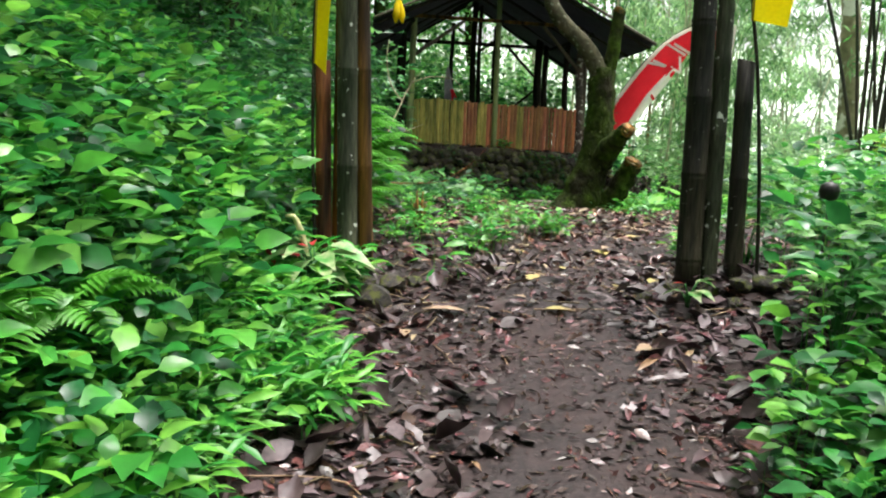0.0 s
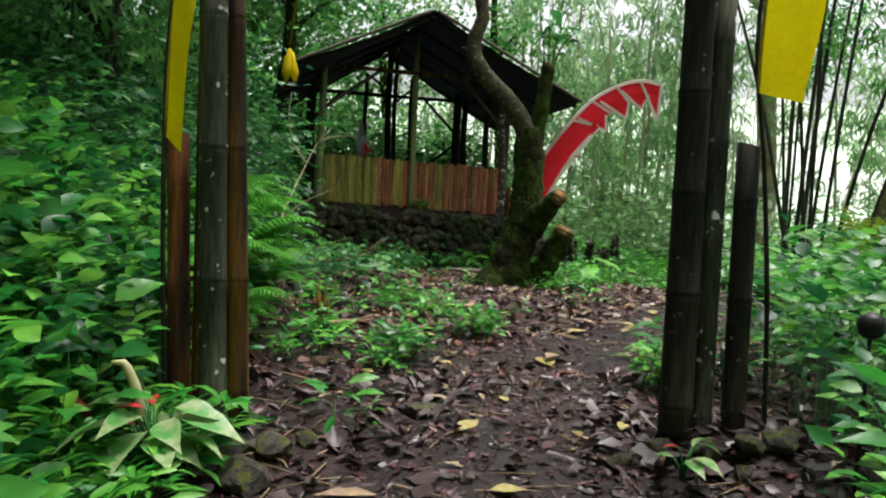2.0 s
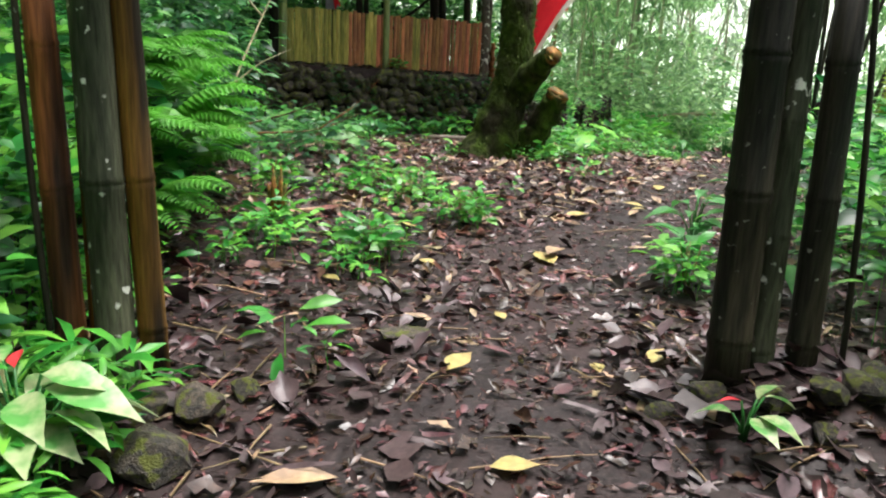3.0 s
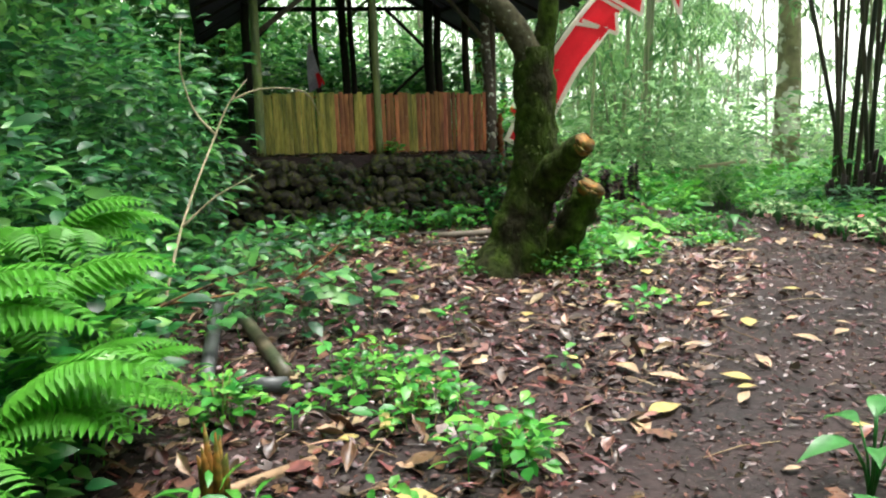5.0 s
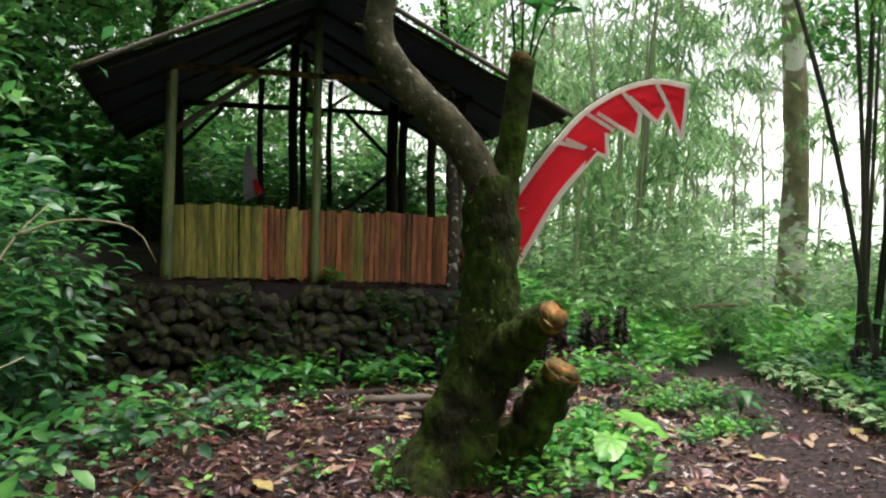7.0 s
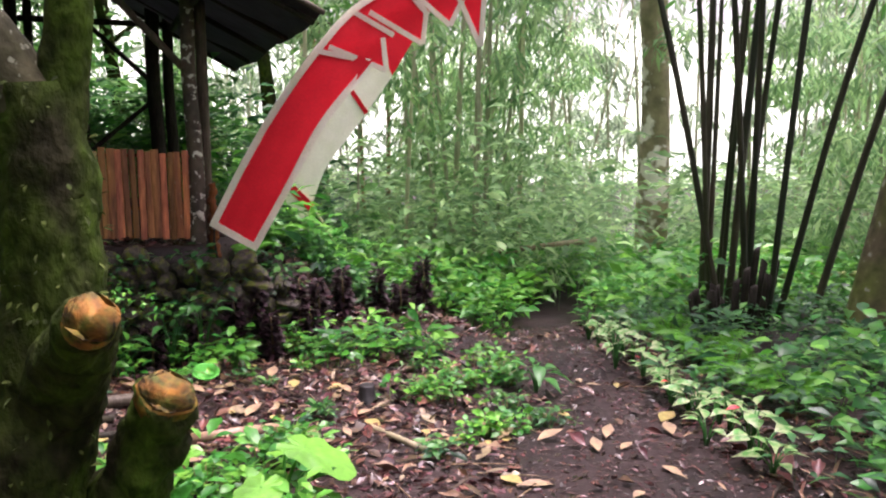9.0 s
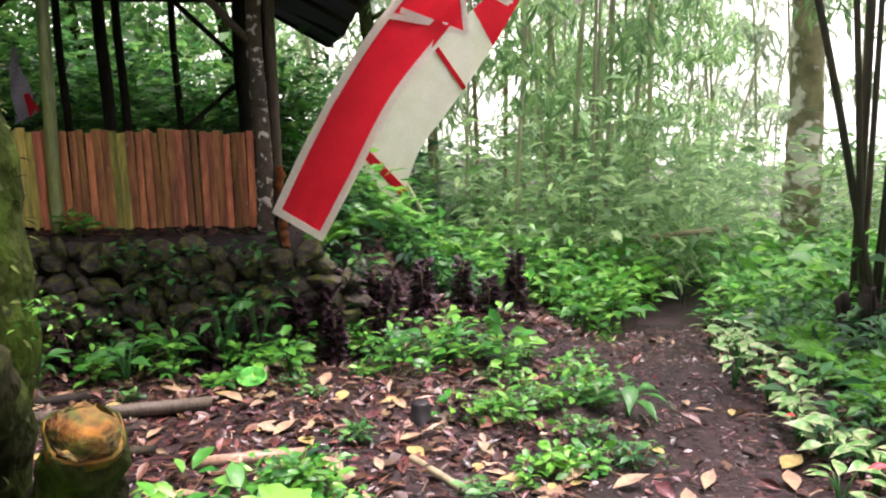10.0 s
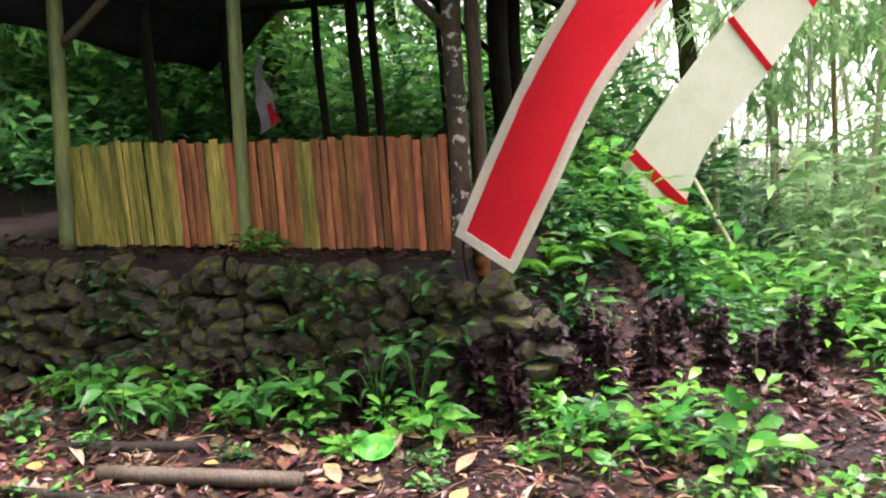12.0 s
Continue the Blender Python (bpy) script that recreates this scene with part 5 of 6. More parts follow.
# high crown out of view, added over the path to darken the foreground
for bx, by, lx, ly in ((-4.9, 6.0, 4.0, 2.6),):
    broad_tree((bx, by), 10.5, 0.20, 3.4, 8, 34, "unseen tall leafy tree added over the path to shade the foreground", rs, BARK, GREEN_TREE, 0.36, 0.22, (lx, ly), 0.6, 11, 0.72)

# leaves of the bent limb overhead
ends = np.array([(0.59, 10.83, 5.13), (0.21, 10.83, 5.78), (-0.07, 10.72, 5.89), (0.80, 11.05, 6.10), (1.35, 11.16, 6.43), (1.56, 11.16, 6.65), (0.91, 11.27, 6.97), (1.13, 11.05, 5.67), (1.43, 10.94, 4.80), (0.48, 10.94, 6.21), (-0.39, 10.61, 6.21), (2.00, 11.05, 6.32), (-0.72, 10.61, 5.67), (0.26, 10.72, 5.24), (2.32, 11.16, 6.00)]) - np.array(o)
v, f = spray(ends, 70, 0.13, 0.06, rs, 0.26, (-0.9, 0.4))
sheet_mesh("crown", v, f, GREEN_TREE, tree)

# backdrop ring that glows, added for the bright distance beyond the woods
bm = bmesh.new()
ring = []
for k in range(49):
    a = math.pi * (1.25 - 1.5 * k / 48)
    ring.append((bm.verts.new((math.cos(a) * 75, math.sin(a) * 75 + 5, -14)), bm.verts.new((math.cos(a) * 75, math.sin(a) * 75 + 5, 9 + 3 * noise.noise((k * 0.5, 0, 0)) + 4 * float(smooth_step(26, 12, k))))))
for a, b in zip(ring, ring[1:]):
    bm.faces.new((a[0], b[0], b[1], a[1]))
tagged(mesh_object("backdrop", bm, MIST_GLOW, None, True), "glowing backdrop ring coloured as pale misty wooded hills in the distance", "hills", kind="structure")


# ---- single plants ----
def leaf_mesh(name, shape_widths, L, W, mat, droop=0.3, fold=0.15):
    v, f = leaf_shape(shape_widths, droop, fold)
    me = bpy.data.meshes.new(name)
    me.from_pydata([(a * L, b * W, c * L) for a, b, c in v], [], [tuple(int(q) for q in t) for t in f])
    me.materials.append(mat)
    me.polygons.foreach_set("use_smooth", [True] * len(me.polygons))
    return me


OVAL_WIDTHS = (0.22, 0.42, 0.5, 0.45, 0.30, 0.13)
LEAF_VARIEGATED = leaf_mesh("leaf", OVAL_WIDTHS, 0.20, 0.10, VARIEGATED, 0.45)
LEAF_BIG = leaf_mesh("leaf", OVAL_WIDTHS, 0.26, 0.11, GREEN_DEEP, 0.5)
LEAF_RED = leaf_mesh("leaf", OVAL_WIDTHS, 0.12, 0.05, RED_LEAF, 0.3)


def leafy_plant(name, label, at, mesh, n, height, rng, group="", extra=None, lift=0.5, stem=0.006, scale=1.0, stem_mat=None):
    ob = thing(name, label, "plant", at, group=group)
    for k in range(n):
        az = k * 2.4 + rng.uniform(-0.4, 0.4)
        u = (k + 1) / n
        h = height * rng.uniform(0.45, 1.0)
        p = Vector((math.cos(az) * 0.10 * height / 0.3 * rng.uniform(0.3, 1), math.sin(az) * 0.10 * height / 0.3 * rng.uniform(0.3, 1), h))
        bm = bmesh.new()
        pts, rad = resample([(0, 0, -0.03), (p.x * 0.4, p.y * 0.4, h * 0.6), p], [stem, stem * 0.8, stem * 0.6], 0.08)
        tube(bm, pts, rad, 5)
        st = part("stem", bm, stem_mat or GREEN_DEEP, ob)
        lf = new("leaf", extra if extra and k % 5 == 4 else mesh)
        lf.parent = ob
        lf.matrix_basis = Matrix.Translation(p) @ Matrix.Rotation(az, 4, "Z") @ Matrix.Rotation(-lift * rng.uniform(-0.3, 1.0), 4, "Y") @ Matrix.Rotation(rng.uniform(-0.4, 0.4), 4, "X") @ Matrix.Scale(scale * rng.uniform(0.7, 1.15), 4)
    return ob


rp = random.Random(21)
# beside the gate posts
leafy_plant("variegated_plant", "cream and green variegated plant with a red bract at the gate", (-0.62, 4.05, ground_at(-0.62, 4.05)), LEAF_VARIEGATED, 20, 0.30, rp, extra=LEAF_RED, lift=0.2, scale=1.15)
leafy_plant("variegated_plant", "small cream-leaved plant with red leaf by gate stones", (1.30, 4.12, ground_at(1.30, 4.12)), LEAF_VARIEGATED, 6, 0.14, rp, extra=LEAF_RED, scale=0.7)
new_leaf = thing("rolled_leaf", "upright rolled cream young leaf", "leaf", (-0.70, 4.12, ground_at(-0.70, 4.12)))
bm = bmesh.new()
pts, rad = resample([(0.03, 0, 0), (0.02, 0, 0.2), (-0.01, 0, 0.32), (-0.05, 0, 0.40), (-0.09, 0, 0.40)], [0.006, 0.014, 0.018, 0.014, 0.006], 0.03)
tube(bm, pts, rad, 8)
part("blade", bm, CLOTH_LEAF, new_leaf)
bm = bmesh.new()
pts, rad = resample([(-0.06, 0.02, 0), (-0.13, 0.02, 0.12), (-0.20, 0.02, 0.24), (-0.22, 0.02, 0.28)], [0.005, 0.008, 0.014, 0.004], 0.03)
tube(bm, pts, rad, 8)
part("bud", bm, RED_LEAF, new_leaf, "red bud")

# border along the far path
for k in range(26):
    y = 10.9 + 4.2 * k / 25
    x = float(path_x(y)) + 0.62 + rp.uniform(-0.1, 0.18)
    leafy_plant("border_plant", "variegated cream and green border plant", (x, y, ground_at(x, y)), LEAF_VARIEGATED, 7, rp.uniform(0.16, 0.32), rp, "path border", LEAF_RED if k % 6 == 2 else None, scale=0.68)

# taro and large-leaved plants
def heart_leaf(name, length, width, mat):
    """A broad taro blade with two rear lobes, shallow veins and a drooping tip."""
    bm = bmesh.new()
    n = 28
    mid = bm.verts.new((0, 0, 0))
    rings = []
    for k, q in enumerate((0.45, 0.8, 1.0)):
        ring = []
        for i in range(n):
            t = 2 * math.pi * i / n
            c = math.cos(t)
            r = (0.62 + 0.38 * max(0, c) ** 3) * (1 - 0.55 * math.exp(-((math.pi - t) / 0.28) ** 2)) * (0.85 if c < 0 else 1.0)
            x, y = q * r * c * length, q * r * math.sin(t) * width
            ring.append(bm.verts.new((x, y, -0.16 * length * (q * r) ** 2 * (0.4 + max(0, c)) + 0.010 * math.cos(t * 9) * q)))
        rings.append(ring)
    for i in range(n):
        bm.faces.new((mid, rings[0][i], rings[0][(i + 1) % n]))
        for a, b in zip(rings, rings[1:]):
            bm.faces.new((a[i], b[i], b[(i + 1) % n], a[(i + 1) % n]))
    me = bpy.data.meshes.new(name)
    bmesh.ops.recalc_face_normals(bm, faces=bm.faces)
    bm.to_mesh(me)
    bm.free()
    me.materials.append(mat)
    me.polygons.foreach_set("use_smooth", [True] * len(me.polygons))
    return me


LEAF_TARO = heart_leaf("leaf", 0.30, 0.25, GREEN_FERN)


def taro(at, blades):
    """blades: offset x, y, height, turn and size of each leaf."""
    ob = thing("taro", "large heart-leaved taro growing by the tree", "plant", at, group="taros")
    for dx, dy, h, turn, size in blades:
        bm = bmesh.new()
        pts, rad = resample([(0, 0, -0.03), (dx * 0.3, dy * 0.3, h * 0.6), (dx, dy, h)], [0.012, 0.009, 0.006], 0.05)
        tube(bm, pts, rad, 7)
        part("stem", bm, GREEN_FERN, ob)
        lf = new("leaf", LEAF_TARO)
        lf.parent = ob
        lf.matrix_basis = Matrix.Translation((dx, dy, h)) @ Matrix.Rotation(turn, 4, "Z") @ Matrix.Rotation(0.22, 4, "Y") @ Matrix.Scale(size, 4)


taro((2.95, 10.95, ground_at(2.95, 10.95)), ((0.10, -0.02, 0.34, -0.5, 0.85), (-0.10, -0.16, 0.24, -2.0, 0.7), (0.02, 0.14, 0.26, 1.6, 0.55)))
for x, y, h in ((0.86, 13.5, 0.34), (0.55, 13.7, 0.3), (1.1, 13.65, 0.28), (1.65, 13.8, 0.3), (2.25, 14.15, 0.5), (2.5, 14.2, 0.55), (1.9, 14.1, 0.4), (2.75, 13.95, 0.26), (0.2, 13.9, 0.3), (4.9, 12.9, 0.25), (1.86, 3.68, 0.5), (2.06, 3.85, 0.55), (1.74, 3.42, 0.45), (1.98, 3.5, 0.5), (1.9, 5.9, 0.3), (2.15, 6.4, 0.32), (2.1, 5.5, 0.35)):
    leafy_plant("broadleaf_plant", "young plant with long drooping green leaves", (x, y, ground_at(x, y)), LEAF_BIG, 9, h, rp, "broadleaf plants", scale=rp.uniform(0.5, 0.8))

# dense small seedling bushes on the path
def seedling(at, h, seed):
    ob = thing("seedling_bush", "small bright green seedling bush on the path", "bush", at, group="seedling bushes")
    r2 = np.random.default_rng(seed)
    n = 16
    v, f = herb_arrays(r2.normal(0, 0.10, n), r2.normal(0, 0.10, n), np.zeros(n) - 0.01, r2.uniform(0.5, 1.0, n) * h, 10, 0.07, 0.035, LANCE, 0.7, r2)
    sheet_mesh("leaves", v, f, GREEN_FERN, ob)
    for k in range(5):
        bm = bmesh.new()
        a = k * 1.3
        tube(bm, [(0, 0, -0.02), (0.05 * math.cos(a), 0.05 * math.sin(a), h * 0.8)], [0.004, 0.002], 5)
        part("stem", bm, TWIG, ob)


for i, (x, y, h) in enumerate(((0.30, 6.15, 0.26), (0.90, 6.85, 0.24), (0.60, 7.35, 0.22), (0.45, 7.7, 0.3), (1.75, 5.55, 0.3), (4.05, 12.98, 0.2), (3.0, 11.7, 0.24), (4.3, 12.1, 0.16), (2.6, 11.2, 0.3), (-0.25, 7.3, 0.3), (4.75, 13.3, 0.2))):
    seedling((x, y, ground_at(x, y)), h, 100 + i)


def weed(at, h, leaf_l, seed):
    ob = thing("weed", "leafy dark green weed with pointed leaves on the litter", "weed", at, group="weeds")
    r2 = np.random.default_rng(seed)
    n = 7 if h < 0.25 else 10
    x, y = r2.normal(0, 0.3 * h, n), r2.normal(0, 0.3 * h, n)
    v, f = herb_arrays(x, y, np.zeros(n) - 0.01, r2.uniform(0.45, 1.0, n) * h, 8, leaf_l, leaf_l * 0.42, LANCE, 0.6, r2)
    sheet_mesh("leaves", v, f, GREEN_DEEP if seed % 4 else GREEN_FERN, ob)
    for k in range(n):
        bm = bmesh.new()
        tube(bm, [(x[k] * 0.4, y[k] * 0.4, -0.02), (x[k], y[k], h * 0.6)], [0.004, 0.0025], 5)
        part("stem", bm, TWIG, ob)


for i, (x, y, h, l) in enumerate(((-0.04, 13.97, 0.3, 0.15), (0.26, 14.03, 0.34, 0.16), (0.31, 13.34, 0.22, 0.12), (0.88, 13.23, 0.16, 0.1), (1.45, 13.88, 0.3, 0.12), (1.52, 14.09, 0.3, 0.13),
        (1.89, 13.94, 0.14, 0.08), (1.76, 13.37, 0.12, 0.08), (2.34, 14.37, 0.12, 0.08), (2.64, 14.39, 0.16, 0.08), (2.86, 14.59, 0.34, 0.13), (3.0, 14.72, 0.4, 0.14),
        (3.27, 14.48, 0.3, 0.12), (3.51, 14.39, 0.3, 0.11), (3.71, 14.35, 0.28, 0.11), (3.42, 14.08, 0.18, 0.09), (3.26, 13.89, 0.14, 0.08), (3.95, 14.41, 0.22, 0.09),
        (4.18, 14.42, 0.2, 0.09), (4.39, 14.24, 0.26, 0.09), (4.55, 14.43, 0.2, 0.08), (4.13, 13.71, 0.12, 0.07), (2.83, 13.6, 0.12, 0.08), (2.97, 13.28, 0.1, 0.08),
        (2.3, 13.58, 0.14, 0.09), (4.36, 13.71, 0.12, 0.07), (3.28, 12.42, 0.14, 0.1), (3.83, 11.73, 0.18, 0.09), (4.5, 13.07, 0.22, 0.09), (4.56, 12.55, 0.2, 0.08),
        (4.73, 13.29, 0.22, 0.08), (4.64, 12.21, 0.14, 0.07), (4.34, 13.38, 0.2, 0.08), (4.75, 13.05, 0.24, 0.09), (4.69, 12.16, 0.2, 0.08), (3.05, 11.73, 0.3, 0.1),
        (3.21, 11.55, 0.25, 0.1), (4.29, 13.06, 0.2, 0.08), (1.58, 11.34, 0.2, 0.1), (1.59, 14.43, 0.2, 0.12), (1.09, 14.74, 0.25, 0.13), (0.69, 15.76, 0.3, 0.14),
        (0.2, 14.47, 0.3, 0.13))):
    weed((x, y, ground_at(x, y)), h * 0.85, l * 0.72, 500 + i)


# purple-black columnar shrubs
def dark_shrub(at, h, seed):
    ob = thing("dark_shrub", "purple-black leaved columnar shrub", "shrub", at, group="dark shrubs")
    bm = bmesh.new()
    tube(bm, [(0, 0, -0.05), (0.01, 0, h * 0.5), (0, 0, h * 0.95)], [0.012, 0.009, 0.004], 6)
    part("stem", bm, TWIG, ob)
    r2 = np.random.default_rng(seed)
    n = int(200 * h / 0.5)
    hz = r2.uniform(0.12, 1.0, n) * h
    az = r2.uniform(0, 6.28, n)
    P = np.stack([0.02 * np.cos(az), 0.02 * np.sin(az), hz], -1)
    D = np.stack([np.cos(az), np.sin(az), r2.uniform(-0.3, 0.9, n)], -1)
    L = r2.uniform(0.07, 0.13, n) * (1.1 - 0.4 * hz / h)
    v, f = leaf_arrays(P, D, L, L * 0.45, LANCE, rng=r2)
    sheet_mesh("leaves", v, f, DARK_LEAF, ob)


for i, (x, y, h) in enumerate(((4.60, 15.3, 0.62), (4.12, 15.2, 0.5), (4.35, 15.25, 0.34), (4.45, 15.75, 0.34), (3.75, 15.05, 0.42), (3.5, 14.85, 0.45), (3.2, 14.75, 0.5), (2.95, 14.6, 0.5), (2.75, 14.5, 0.5), (2.45, 14.25, 0.42), (2.1, 14.2, 0.36), (3.0, 15.05, 0.45), (3.35, 15.2, 0.4), (3.8, 15.5, 0.42), (1.6, 14.2, 0.3), (1.15, 14.1, 0.34), (4.84, 16.6, 0.5), (3.05, 14.35, 0.4), (3.4, 14.55, 0.36))):
    dark_shrub((x, y, ground_at(x, y)), h, 300 + i)


# ferns and a palm seedling
def frond_mesh(name, length, width, mat, pairs=18, arch=0.5, pin=LANCE):
    r2 = np.random.default_rng(5)
    u = np.repeat(np.linspace(0.12, 0.98, pairs), 2)
    side = np.tile([1.0, -1.0], pairs)
    P = np.stack([u * length * (1 - 0.15 * u), 0 * u, length * (0.75 * u - arch * 1.6 * u * u)], -1)
    prof = np.sin(np.pi * np.clip(u * 0.9 + 0.12, 0, 1)) ** 0.7
    D = np.stack([0.45 + 0 * u, side, -0.15 + 0 * u], -1)
    L = width * prof
    up = np.stack([-(0.75 - arch * 3.2 * u), 0 * u, 1 + 0 * u], -1)
    v, f = leaf_arrays(P, D, L, L * 0.24, pin, up=up, wobble=0.05, rng=r2)
    spine = np.concatenate([np.zeros((1, 3)), P[::2]])
    k, m = len(v), len(spine)
    r = 0.006 * np.linspace(1, 0.3, m)[:, None]
    v = np.concatenate([v, spine, spine + r * np.array([[0, 1.0, -1.2]]), spine + r * np.array([[0, -1.0, -1.2]])])
    band = []
    for i in range(m - 1):
        for a, b in ((0, m), (m, 2 * m), (2 * m, 0)):
            band += [(k + a + i, k + a + i + 1, k + b + i + 1), (k + a + i, k + b + i + 1, k + b + i)]
    f = np.concatenate([f, np.array(band)])
    me_ob = sheet_mesh(name, v, f, mat)
    me = me_ob.data
    bpy.data.objects.remove(me_ob)
    bm = bmesh.new()
    bm.from_mesh(me)
    bmesh.ops.remove_doubles(bm, verts=bm.verts, dist=0.0003)
    for face in bm.faces:
        face.smooth = False
    bm.to_mesh(me)
    bm.free()
    return me


FROND = frond_mesh("frond", 0.75, 0.17, FROND_GREEN, 20)
FROND_PALM = frond_mesh("frond", 0.8, 0.26, YELLOW_GREEN, 13, 0.26, SIMPLE)


def fern(at, n, scale, name, label, mesh, category="fern", up=0.3, toward=None):
    ob = thing(name, label, category, at, group=name + "s")
    for k in range(n):
        az = (k * 6.283 / n + rp.uniform(-0.3, 0.3)) if toward is None else toward + rp.uniform(-1.2, 1.2)
        fr = new("frond", mesh)
        fr.parent = ob
        fr.matrix_basis = Matrix.Rotation(az, 4, "Z") @ Matrix.Rotation(-up * rp.uniform(0.3, 1.4), 4, "Y") @ Matrix.Scale(scale * rp.uniform(0.7, 1.1), 4)


for x, y, s, h in ((-0.85, 5.75, 0.85, 0.55), (-0.70, 6.1, 0.9, 0.6), (-0.80, 6.6, 0.9, 0.45), (-0.95, 6.25, 0.9, 0.75), (-0.72, 7.1, 0.8, 0.3), (-1.05, 1.35, 0.7, 0.1), (-1.3, 2.5, 0.8, 0.3), (-0.9, 6.9, 1.0, 0.7), (-0.75, 5.85, 0.8, 0.25), (-1.0, 7.5, 1.0, 0.8)):
    fern((x, y, ground_at(x, y) + h - 0.12), 9, s, "fern", "bright green fern with arching fronds on the bank", FROND, toward=-0.5)
for x, y in ((6.35, 12.6), (6.55, 13.3), (6.3, 11.9), (6.7, 14.1), (3.0, 16.0), (2.9, 15.7), (3.2, 16.4)):
    fern((x, y, ground_at(x, y) + 0.05), 8, 0.7, "fern", "bright green fern with arching fronds", FROND)
fern((4.15, 7.4, ground_at(4.15, 7.4) + 0.42), 8, 0.78, "palm_seedling", "yellow-green palm seedling among the herbs", FROND_PALM, "palm", 0.9)

# shoots from the lopped limb
shoots = thing("tree_shoots", "green shoots with long leaves on the lopped limb", "shoots", (2.235, 11.05, 3.00))
for k, (dx, dy, h, tx) in enumerate(((-0.05, 0, 0.62, -0.10), (0.0, 0.02, 0.75, -0.02), (0.04, 0, 0.60, 0.16), (0.05, -0.02, 0.5, 0.34))):
    bm = bmesh.new()
    pts, rad = resample([(dx, dy, -0.03), (dx + tx * 0.3, dy, h * 0.5), (dx + tx, dy, h)], [0.009, 0.007, 0.004], 0.08)
    tube(bm, pts, rad, 6)
    part("stem", bm, GREEN_DEEP, shoots)
    for q in range(3):
        p = pts[int((0.55 + 0.2 * q) * (len(pts) - 1))]
        lf = new("leaf", LEAF_BIG)
        lf.parent = shoots
        lf.matrix_basis = Matrix.Translation(p) @ Matrix.Rotation(k * 1.9 + q * 2.6, 4, "Z") @ Matrix.Rotation(-0.3 + 0.3 * q, 4, "Y") @ Matrix.Scale(1.35, 4)
moss = thing("moss_tuft", "bright green moss and small leaves on the lopped stub", "moss", (2.30, 11.0, 1.36))
r2 = np.random.default_rng(77)
n = 70
az = r2.uniform(0, 6.28, n)
v, f = leaf_arrays(r2.normal(0, 1, (n, 3)) * np.array([0.11, 0.08, 0.03]), np.stack([np.cos(az), np.sin(az), r2.uniform(0, 1.2, n)], -1), np.full(n, 0.035), np.full(n, 0.014), LANCE, rng=r2)
sheet_mesh("leaves", v, f, GREEN_FERN, moss)

# ---- loose things ----
def fallen_leaf(k, x, y, s, mesh):
    ob = new("fallen_leaf", mesh)
    tagged(ob, "large fallen leaf, pale yellow, lying on wet ground", "leaf", group="fallen leaves")
    ob.matrix_world = Matrix.Translation((x, y, ground_at(x, y) + 0.016)) @ Matrix.Rotation(k * 2.4, 4, "Z") @ Matrix.Rotation(0.06 * math.sin(k * 3.0), 4, "Y") @ Matrix.Scale(s, 4)


FALLEN_A = leaf_mesh("fallen_leaf", OVAL_WIDTHS, 0.18, 0.10, YELLOW_LEAF, 0.10, 0.08)
FALLEN_B = leaf_mesh("fallen_leaf", OVAL_WIDTHS, 0.22, 0.085, LITTER_PALE, 0.08, 0.10)
spots = [(x, y, 0.6 + 0.5 * math.sin(i * 2.1) ** 2) for i, (x, y) in enumerate(((1.69, 13.22), (2.54, 13.18), (2.86, 14.14), (1.31, 13.4), (2.64, 13.96), (0.73, 12.98), (3.4, 12.0), (4.24, 11.97), (4.48, 11.79), (4.03, 12.07), (4.08, 11.28), (5.31, 11.67), (2.8, 14.15), (2.66, 12.26), (3.22, 11.93), (3.89, 12.21), (4.29, 11.96), (4.14, 12.03), (5.38, 13.08), (1.59, 7.09), (0.53, 7.27), (3.11, 8.63), (2.3, 7.53), (1.72, 7.9), (2.63, 9.39), (2.17, 9.05), (1.5, 9.51), (0.81, 9.38), (1.6, 7.26), (0.98, 10.82), (1.74, 9.99), (3.64, 10.58), (2.74, 10.01), (4.67, 10.84), (0.27, 10.64), (0.74, 10.35), (-0.14, 3.69), (0.5, 4.59), (0.15, 4.07), (1.75, 6.35)))]
spots += [(1.26, 6.07, 1.3), (1.37, 6.33, 1.2), (1.66, 7.3, 1.1), (2.0, 7.6, 1.0), (2.98, 8.33, 1.0), (2.8, 8.5, 1.0), (1.9, 8.4, 0.9), (0.44, 6.6, 0.9), (2.97, 10.5, 1.1), (1.74, 10.4, 0.8), (5.4, 11.97, 1.1), (4.3, 11.1, 0.9), (3.5, 9.35, 0.8), (1.25, 4.2, 0.9), (1.05, 3.6, 1.2), (0.55, 4.05, 0.8)]
for k in range(56):
    y = rp.uniform(4.5, 13.6)
    spots.append((float(path_x(y)) + rp.uniform(-2.2, 0.5), y, rp.uniform(0.4, 0.9)))
for k in range(26):
    spots.append((rp.uniform(0.2, 3.6), rp.uniform(11.6, 13.7), rp.uniform(0.5, 1.0)))
for k, (x, y, s) in enumerate(spots):
    if x > bank_x(y) + 0.2:
        fallen_leaf(k, x, y, s, FALLEN_A if k % 5 in (0, 2) else FALLEN_B)

